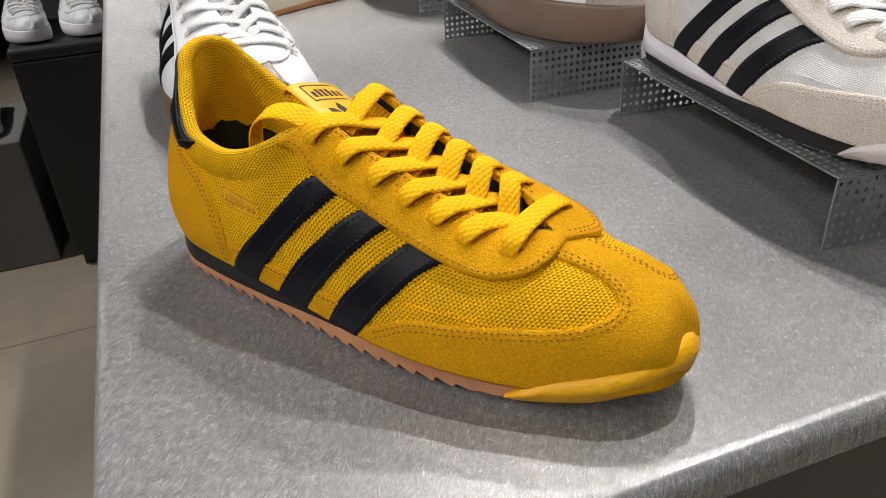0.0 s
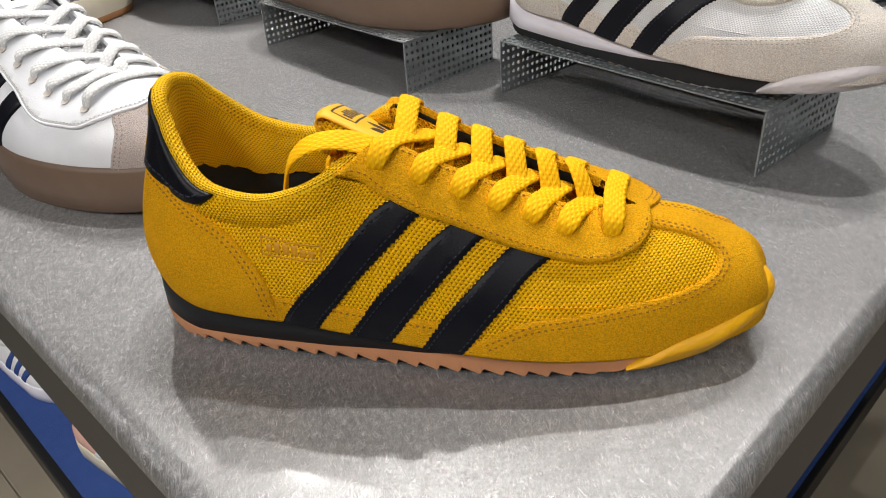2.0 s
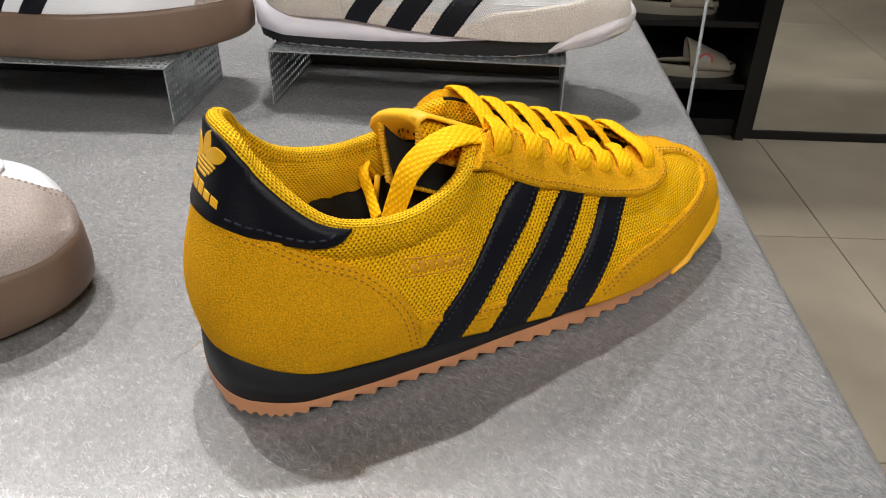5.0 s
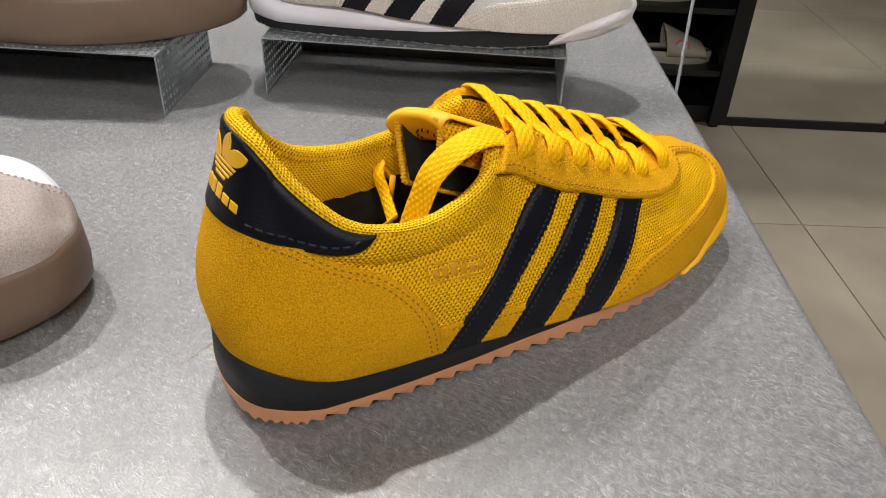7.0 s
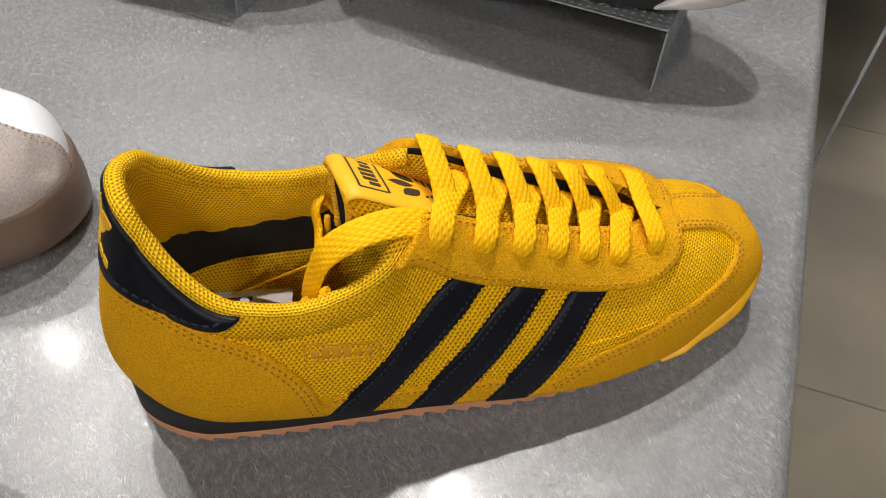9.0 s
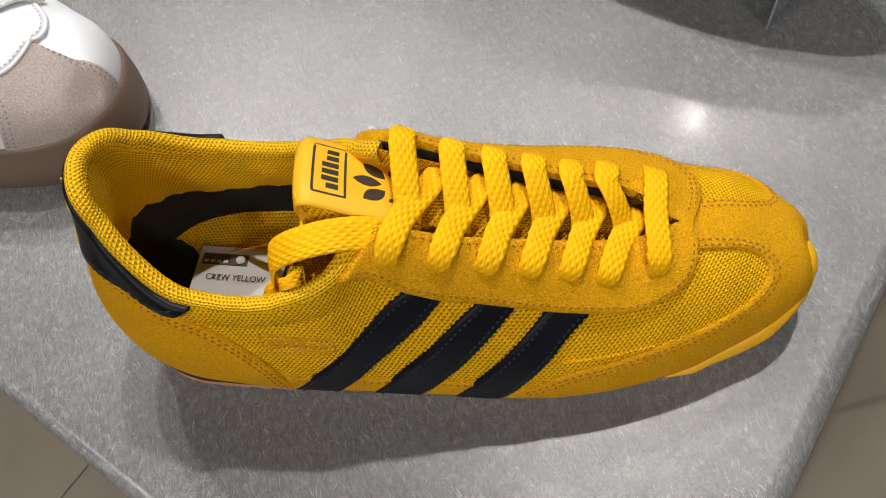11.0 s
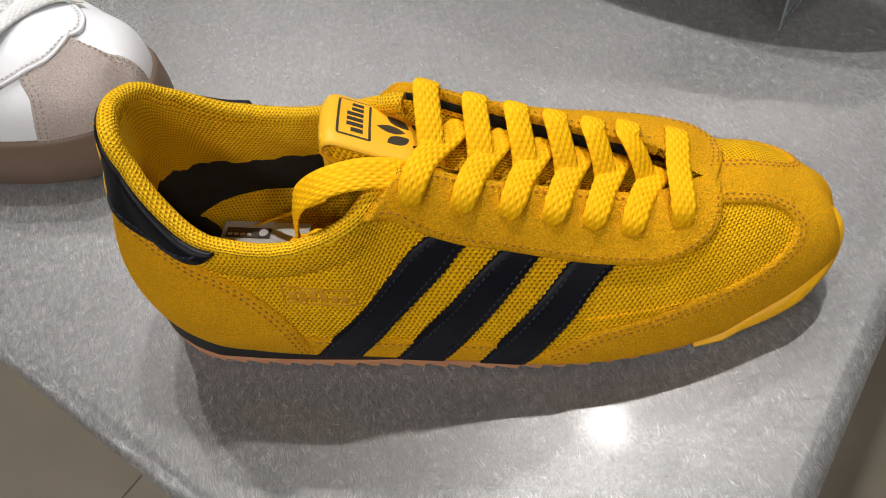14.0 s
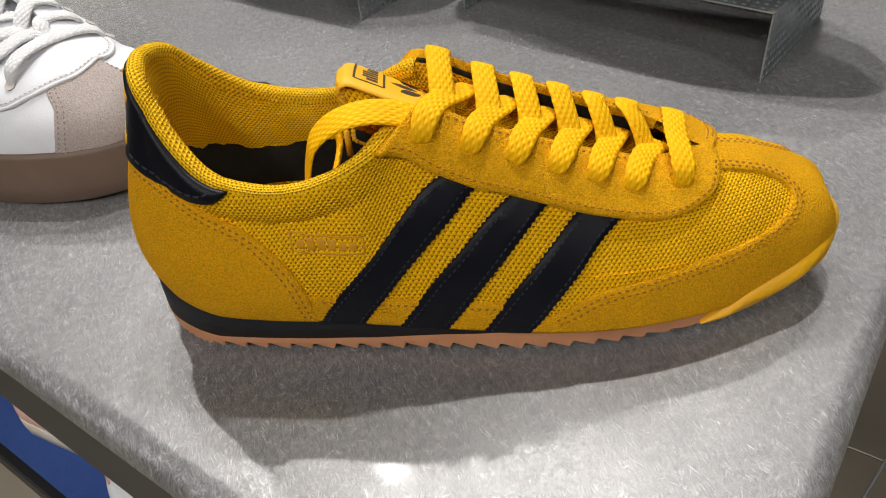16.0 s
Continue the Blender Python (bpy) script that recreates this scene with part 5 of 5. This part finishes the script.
def court(name, label, pal, m):
    L = COURT
    shoe = thing(name, label, "sneaker", m)
    skin(L, shoe, pal["upper"])
    lat, med = [wide(x, y) for x, y, z in LF], [wide(x, y) for x, y, z in MF]
    q, o, arc = loop_of(200, lat, med)

    def ring(off, z):
        r = q + o * off
        r[:, 2] = z
        return r

    spring = np.clip((q[:, 0] - .22) / .07, 0, 1) ** 2 * 0.006
    top = 0.0315 + spring * 0.4
    lo = pal.get("low")
    if lo is not None:
        rings("cupsole", [ring(-.003, top), ring(.0012, top), ring(.0026, top - .003), ring(.0032, .016), ring(.0030, .0075 + spring)], pal["sole"], shoe, False, arc=arc)
        rings("outsole", [ring(.0031, .0075 + spring), ring(.0026, .002 + spring), ring(.0005, spring), ring(-.008, spring)], lo, shoe, True, arc=arc)
    else:
        rings("cupsole", [ring(-.003, top), ring(.0012, top), ring(.0026, top - .003), ring(.0034, .016), ring(.0026, .002 + spring), ring(.0005, spring), ring(-.008, spring)], pal["sole"], shoe, True, arc=arc)

    def run(*pts, n=20):
        return [tuple(p) for p in smooth_line([L.at(x, z) for x, z in pts], n)]

    # toe patch whose neck runs back under the eyestay
    def line(*pts, n=24):
        return [tuple(p) for p in smooth_line(np.array(pts) * [1, SPAN], n) / [1, SPAN]]

    outer = line((.2722, 0), (.2745, .165), (.2748, .330), (.2735, .440), (.2695, .520), (.2660, .590))
    inner_seam = line((.2940, 0), (.2946, .27), (.2950, .60), (.2943, .86), (.2890, .965), (.2850, 1.0))
    for s, seam, neck in ((1, outer, [(.2640, .70), (.2660, 1.0)]), (-1, inner_seam, [])):
        start = (neck or seam)[-1][0]
        cap = seam + neck + [(u, 1.0) for u in np.linspace(start, L.top_u, 24)][1:] + [(u, 0.0) for u in np.linspace(L.top_u, seam[0][0], 30)]
        panel("toe_patch", L, [(s * u, b) for u, b in cap], 0.0011, pal["toe"], shoe, 0.004)
        for d in (-0.002, -0.0048):
            stitches("stitching", L, [(s * u, b) for u, b in shifted(seam[1:], d)], 0.0012, pal["dark_thread"], shoe)
    # eyestay
    low = run((.118, .0925), (.1385, .0830), (.160, .0735), (.185, .0643), n=20)
    bend = line(low[-1], (.2150, .40), (.2368, .385), (.2500, .405), (.2592, .500), (.2697, .640), (.2775, .760), (.2800, .880), (.2805, 1.0), n=40)
    stay = low + bend[1:]
    back = [(u, 1.0) for u in np.linspace(stay[-1][0], L.knots[7] - 0.001, 40)]
    slim = low + line(low[-1], (.2150, .50), (.2368, .60), (.2540, .69), (.2629, .748), (.2749, .860), (.2790, .940), (.2805, 1.0), n=40)[1:]
    for s, stay in ((1, stay), (-1, slim)):
        panel("eyestay", L, [(s * u, b) for u, b in stay + back], 0.0022, pal["stay"], shoe, 0.004)
        stitches("stitching", L, [(s * u, b) for u, b in shifted(stay[1:-1], 0.0022)], 0.0023, pal["thread"], shoe)
        us, bs = np.array([u for u, b in stay[1:]]) * s, np.array([b for u, b in stay[1:]])
        p, nn = L.place(us, bs), L.normal(us, np.minimum(bs, .98))
        v, f, uv = sweep(p + nn * .0012, nn, .0020, .0022, 8)
        mesh_ob("piping", v, f, pal["stay"], shoe, uv, True)
    # stripes
    for i in range(3):
        ta, fa = .1330 + i * .0240, .0950 + i * .0300
        ha = .0845 - i * .0095
        left = run((ta, ha), (ta * .5 + fa * .5, ha * .5 + .015), (fa, .030), n=16)
        right = run((fa + .0165, .030), (ta * .5 + fa * .5 + .0150, ha * .48 + .0145), (ta + .0135, ha - .0050), n=16)
        for s in (1, -1):
            panel("stripe", L, [(s * u, b) for u, b in left + right], 0.0013, pal["stripe"], shoe, 0.004, edge=0.0006)
    # heel tab
    h_in = float(np.interp(.085, L.net[0, :, 2], L.gb))
    tab = [(.045, .86), (.03, .93), (0, .955), (-.03, .93), (-.045, .86), (-.04, h_in), (0, h_in - .06), (.04, h_in)]
    panel("heel_tab", L, tab, 0.0018, pal["stripe"], shoe, 0.004)
    collar(L, shoe, pal["lining"], L.knots[7])
    inner(L, shoe, pal["lining"], pal["lining"], pal["lining"], L.knots[7] + 0.02, floor_z=0.034)
    tongue(L, shoe, pal["upper"], pal["lining"], x0=0.100)
    p = smooth_line([(.134, -.0115, .1015), (.120, -.011, .1045), (.107, -.0105, .1065)], 20)
    v, f, uv = sweep(p, np.tile([0.15, 0, 1.0], (20, 1)), 0.030, 0.0022, 10)
    tag = mesh_ob("tongue_tag", v, f, pal["upper"], shoe, uv, True)
    for k in range(3):
        flat_piece("tag_bar", [(.113 - k * .0018, -.016 + k * .0042, .1075), (.1195, -.016 + k * .0042 + .001, .1062), (.1195, -.013 + k * .0042 + .001, .1062), (.113 - k * .0018, -.013 + k * .0042, .1075)], 0.0008, pal["mark"], tag)
    flat_piece("tag_print", [(.1215, -.0185, .1060), (.1240, -.0185, .1055), (.1240, -.0035, .1055), (.1215, -.0035, .1060)], 0.0008, pal["mark"], tag)
    e0, e1 = L.at(.1365, .0925), (.2480, .60)
    eyes = [(e0[0] + (e1[0] - e0[0]) * i / 6, e0[1] + (e1[1] - e0[1]) * i / 6) for i in range(7)]
    lacing(L, shoe, pal["lace"], pal["thread"], eyes, 0.0082, 0.0026, 0.7)
    return shoe


WHITE = dict(dark_thread=BROWN_THREAD, upper=W_LEATHER, sole=DULLGUM, toe=GREIGE, stay=W_LEATHER, stripe=NAVY, thread=W_THREAD, lining=W_LINING, lace=W_LACE, mark=PRINT)
RISER = 0.042
court("sneaker", "white leather sneaker with black stripes, pale suede toe and gum sole", WHITE, pose(-.287, .198, TOP + .0003, 0, 0, -29))
court("sneaker", "white leather sneaker with brown gum sole on a perforated riser", WHITE, pose(-.151, .447, TOP + RISER + .0004, 0, 0, -30))
court("sneaker", "grey lilac suede sneaker with cream sole and gum base", dict(WHITE, upper=LILAC, toe=LILAC, stay=LILAC, stripe=LILAC, sole=CREAM_RUBBER, low=ORANGE_GUM, thread=W_THREAD), pose(-.395, .500, TOP + .0003, 0, 0, -97))
court("sneaker", "dark suede sneaker with orange gum sole, on a perforated riser", dict(WHITE, upper=NAVY, toe=BLUE, stay=NAVY, stripe=W_LEATHER, sole=ORANGE_GUM), pose(-.440, .592, TOP + RISER + .0004, 0, 0, -30))
court("sneaker", "white leather sneaker with white sole, on a perforated riser", dict(WHITE, sole=W_EVA, toe=W_LEATHER), pose(.180, .570, TOP + RISER + .0004, 0, 0, -34))
cream_shoe = runner("sneaker", "cream suede and white mesh sneaker on a perforated riser", CREAM_PAL, pose(.1207, .3471, TOP + RISER + .0004, 0, 0, -38))


def perforated(width, height, pitch=0.0052, hole=0.0016, thick=0.0011):
    """A sheet in x and z with rows of round holes through it."""
    nx, nz = max(1, int(width / pitch)), max(1, int(height / pitch))
    px, pz = width / nx, height / nz
    verts, faces = [], []
    ring = [(math.cos(a), math.sin(a)) for a in (radians(22.5 + 45 * k) for k in range(8))]
    for i in range(nx):
        for j in range(nz):
            cx, cz = (i + 0.5) * px, (j + 0.5) * pz
            k = len(verts)
            for y in (0, thick):
                for c, s in ring:
                    m = max(abs(c), abs(s))
                    verts.append((cx + c / m * px / 2, y, cz + s / m * pz / 2))
                for c, s in ring:
                    verts.append((cx + c * hole, y, cz + s * hole))
            for a in range(8):
                b = (a + 1) % 8
                faces.append((k + a, k + b, k + 8 + b, k + 8 + a))
                faces.append((k + 16 + a, k + 24 + a, k + 24 + b, k + 16 + b))
                faces.append((k + 8 + a, k + 8 + b, k + 24 + b, k + 24 + a))
                # the square corners between ring and cell
                if abs(abs(verts[k + a][0] - cx) - px / 2) < 1e-9 and abs(abs(verts[k + b][2] - cz) - pz / 2) < 1e-9 or abs(abs(verts[k + a][2] - cz) - pz / 2) < 1e-9 and abs(abs(verts[k + b][0] - cx) - px / 2) < 1e-9:
                    corner = (cx + math.copysign(px / 2, verts[k + a][0] + verts[k + b][0] - 2 * cx), cz + math.copysign(pz / 2, verts[k + a][2] + verts[k + b][2] - 2 * cz))
                    n = len(verts)
                    verts.append((corner[0], 0, corner[1]))
                    verts.append((corner[0], thick, corner[1]))
                    faces.append((k + a, n, k + b))
                    faces.append((k + 16 + a, k + 16 + b, n + 1))
    # rims
    n = len(verts)
    for x0, z0, x1, z1 in ((0, 0, width, 0), (0, height, width, height), (0, 0, 0, height), (width, 0, width, height)):
        k = len(verts)
        verts += [(x0, 0, z0), (x1, 0, z1), (x1, thick, z1), (x0, thick, z0)]
        faces.append((k, k + 1, k + 2, k + 3))
    return verts, faces


def riser(width, depth, m):
    r = thing("shoe_riser", "galvanised perforated sheet riser bent down at both ends", "display riser", m, group="perforated shoe risers")
    v, f = perforated(width, depth)
    mesh_ob("top_panel", [(x, z, RISER - y) for x, y, z in v], f, PERF, r, None, False)
    v, f = perforated(depth, RISER - 0.0014)
    mesh_ob("side_panel", [(y, x, z) for x, y, z in v], f, PERF, r, None, False)
    mesh_ob("side_panel", [(width - y, x, z) for x, y, z in v], f, PERF, r, None, False)
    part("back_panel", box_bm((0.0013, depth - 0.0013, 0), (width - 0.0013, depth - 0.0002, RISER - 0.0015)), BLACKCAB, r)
    return r


def on_table(u, v, z=0.0, turn=0.0):
    return TABLE @ pose(u, v, z, 0, 0, turn)


riser(.214, .098, on_table(-.3139, .3710, TOP + .0002, -3.8))
riser(.209, .098, on_table(-.5813, .3341, TOP + .0002, -2.2))
riser(.212, .098, on_table(-.898, .352, TOP + .0002, -2.0))
riser(.212, .098, on_table(-.274, .575, TOP + .0002, -3.0))


# ---- the shop round the table ----
def acrylic_strut():
    t = thing("acrylic_strut", "thin clear acrylic strut leaning up past the table", "strut")
    a, b = Vector((.4550, .1910, 0)), Vector((.9600, .7925, 1.724))
    bm = bmesh.new()
    bmesh.ops.create_cone(bm, cap_ends=True, segments=10, radius1=0.0022, radius2=0.0022, depth=(b - a).length)
    bmesh.ops.transform(bm, matrix=Matrix.Translation((a + b) / 2) @ (b - a).to_track_quat("Z", "Y").to_matrix().to_4x4(), verts=bm.verts)
    part("rod", bm, material("clear_acrylic", (0.80, 0.84, 0.86), 0.12, Transmission_Weight=0.7), t, "", True)
    return t


acrylic_strut()

FACE = 2.305  # the wall unit's front, along the table's second edge


def wall_unit():
    w = thing("wall_unit", "black laminate wall shelving with yellow price strips", "shelving", TABLE)
    part("carcass", box_bm((-1.6, FACE + .30, 0), (.70, FACE + .33, 2.4)), BLACKCAB, w)
    part("plinth", box_bm((-1.6, FACE + .02, 0), (.70, FACE + .2995, .06)), BLACKCAB, w)
    for z in (.195, .40, .72, 1.05):
        part("shelf", box_bm((-1.6, FACE - .01, z - .02), (.699, FACE + .2995, z), .001), BLACKCAB, w)
        for u0, u1 in ((-.62, -.45), (-.28, -.08), (.02, .285)) if z < .6 else ():
            part("price_strip", box_bm((u0, FACE - .0125, z - .026), (u1, FACE - .0105, z + .006)), material("yellow_strip", (0.75, 0.60, 0.01), 0.5), w)
    part("upright", box_bm((.70, FACE - .02, 0), (.73, FACE + .33, 2.4)), BLACKCAB, w)
    return w


wall_unit()


def slide(u, z, colour, spot_colour):
    """A moulded foam slide: thick wavy sole and a broad strap."""
    s = thing("slide_sandal", "cream foam slide sandal with round pink sticker on its strap", "sandal", on_table(u, FACE + .03, z + .0005))
    n = 60
    a = np.linspace(0, 2 * np.pi, n, endpoint=False)
    x, y = .145 * np.cos(a), .052 * np.sin(a) * (1 + .12 * np.cos(a))
    ring = lambda k, zz: np.stack([x * k + .145, y * k + .06, np.full(n, zz)], 1)
    rings("sole", [ring(.93, .040), ring(.99, .036), ring(1.0, .022), ring(.97, .012), ring(.99, .004), ring(.94, 0)], colour, s, True, True)
    vs, nu, nv = [], 26, 18
    for i in range(nu):
        t = i / (nu - 1)
        xx = .125 + .135 * t
        for j in range(nv):
            b = math.pi * j / (nv - 1)
            r = .054 - .006 * abs(t - .4)
            tall = .085 - .06 * t
            vs.append((xx - .015 * math.sin(b), .06 - r * math.cos(b), .03 + tall * math.sin(b) ** .8))
    ob = mesh_ob("strap", vs, grid_faces(nu, nv), colour, s)
    ob.modifiers.new("thickness", "SOLIDIFY").thickness = 0.008
    bm = bmesh.new()
    bmesh.ops.create_cone(bm, cap_ends=True, segments=20, radius1=.026, radius2=.026, depth=.001)
    bmesh.ops.transform(bm, matrix=pose(.17, .004, .062, 82, 0, 0), verts=bm.verts)
    part("round_sticker", bm, spot_colour, s, "pink round paper sticker")
    bm = bmesh.new()
    bmesh.ops.create_cone(bm, cap_ends=True, segments=20, radius1=.017, radius2=.017, depth=.001)
    bmesh.ops.transform(bm, matrix=pose(.17, .003, .0622, 82, 0, 0), verts=bm.verts)
    part("sticker_centre", bm, PAPER, s)
    return s


FOAM = grainy("cream_foam", (0.62, 0.56, 0.44), 0.7, 0.06, 20, 0.0005, 200)
PINKDOT = grainy("pink_paper", (0.80, 0.22, 0.20), 0.6, 0.04, 60, 0.0001, 900)
slide(.397, .195, FOAM, PINKDOT)
slide(.30, .40, FOAM, PINKDOT)
slide(-.05, .195, BLACK_FELT, PINKDOT)


def wall_mirror():
    w = thing("wall_mirror", "tall mirror in a thin black frame standing on the floor", "mirror", TABLE)
    u0, u1, z1 = .731, 1.335, 2.1
    part("glass", box_bm((u0 + .03, FACE + .004, .03), (u1 - .03, FACE + .012, z1 - .03)), material("silvered_glass", (0.85, 0.87, 0.86), 0.03, 1.0), w)
    for lo, hi in (((u0, 0), (u1, .0295)), ((u0, z1 - .0295), (u1, z1)), ((u0, .0296), (u0 + .0295, z1 - .0296)), ((u1 - .0295, .0296), (u1, z1 - .0296))):
        part("frame_bar", box_bm((lo[0], FACE - .002, lo[1]), (hi[0], FACE + .03, hi[1]), .001), BLACKCAB, w)
    part("backing", box_bm((u0, FACE + .0305, 0), (u1, FACE + .05, z1)), BLACKCAB, w)
    return w


wall_mirror()
structure("wall_display", (1.34, FACE + .05, 0), (3.2, FACE + .15, 3.2), DARKWALL, "charcoal board shop wall beside the mirror", TABLE)


def plinth_unit():
    p = thing("display_plinth", "charcoal display plinth with rounded top edges", "plinth", TABLE)
    part("top_panel", box_bm((-2.55, -.283, .570), (-1.876, .75, .604), .012, 4), DARKWALL, p, "rounded charcoal top")
    part("body", box_bm((-2.546, -.279, .05), (-1.880, .746, .5695), .004, 2), DARKWALL, p)
    part("kick_board", box_bm((-2.53, -.263, 0), (-1.896, .73, .0495)), BLACKCAB, p)
    return p


plinth_unit()
for v in (-.225, -.095, .035):
    court("sneaker", "plain white leather sneaker with white sole, on a charcoal plinth", dict(WHITE, sole=W_EVA, toe=W_LEATHER, stripe=W_LEATHER), on_table(-2.185, v, .6045, 0))
side_stand = thing("low_display_block", "grey low display block on the floor", "plinth", TABLE)
part("body", box_bm((-2.3, -.75, 0), (-1.95, -.33, .36), .006, 3), PLASTER, side_stand)
court("sneaker", "blue and white leather sneaker, on a low display block", dict(WHITE, stripe=BLUE, sole=W_EVA, toe=BLUE), on_table(-2.27, -.42, .3605, 0))


def lower_deck():
    d = thing("lower_deck", "black low deck under the steel table", "shelf", TABLE)
    part("board", box_bm((-1.6, .055, .10), (-.12, 1.2, .15), .003, 2), BLACKCAB, d)
    part("deck_mat", box_bm((-1.59, .07, .1502), (-.13, 1.19, .154)), BLUE, d, "navy blue mat")
    for x in (-1.5, -.25):
        part("foot", box_bm((x, .1, 0), (x + .06, 1.1, .0995)), BLACKCAB, d)
    return d


lower_deck()
court("sneaker", "pink, cream and blue leather sneaker on the low deck", dict(WHITE, upper=PINK, stripe=W_LEATHER, toe=CREAM, stay=BLUE, sole=CREAM_RUBBER), on_table(-1.06, .155, .1545, 12))
court("sneaker", "white leather sneaker, on the low deck under the table", dict(WHITE, sole=W_EVA, toe=W_LEATHER, stripe=PINK), on_table(-.80, .145, .1545, 8))
court("sneaker", "white leather sneaker, on the low deck under the table", dict(WHITE, sole=W_EVA, toe=W_LEATHER, stripe=BLUE), on_table(-1.40, .145, .1545, 8))


# ---- floor tiles ----
def floor_tiles(turn, x0, y0, size=0.80, gap=0.0025):
    bm = box_bm((0, 0, -0.0029), (size - gap, size - gap, 0), 0.0012, 1)
    me = bpy.data.meshes.new("floor_tile")
    bm.to_mesh(me)
    bm.free()
    me.materials.append(FLOOR)
    for i in range(-9, 9):
        for j in range(-9, 9):
            m = pose(x0, y0, 0, 0, 0, turn) @ pose(i * size, j * size, 0)
            c = m @ Vector((size / 2, size / 2, 0))
            if max(abs(c.x), abs(c.y)) > 5.3:
                continue
            ob = new("floor_tile", me)
            ob.parent = floor
            ob.matrix_local = m


floor_tiles(-26.0, 0.962, 1.257)
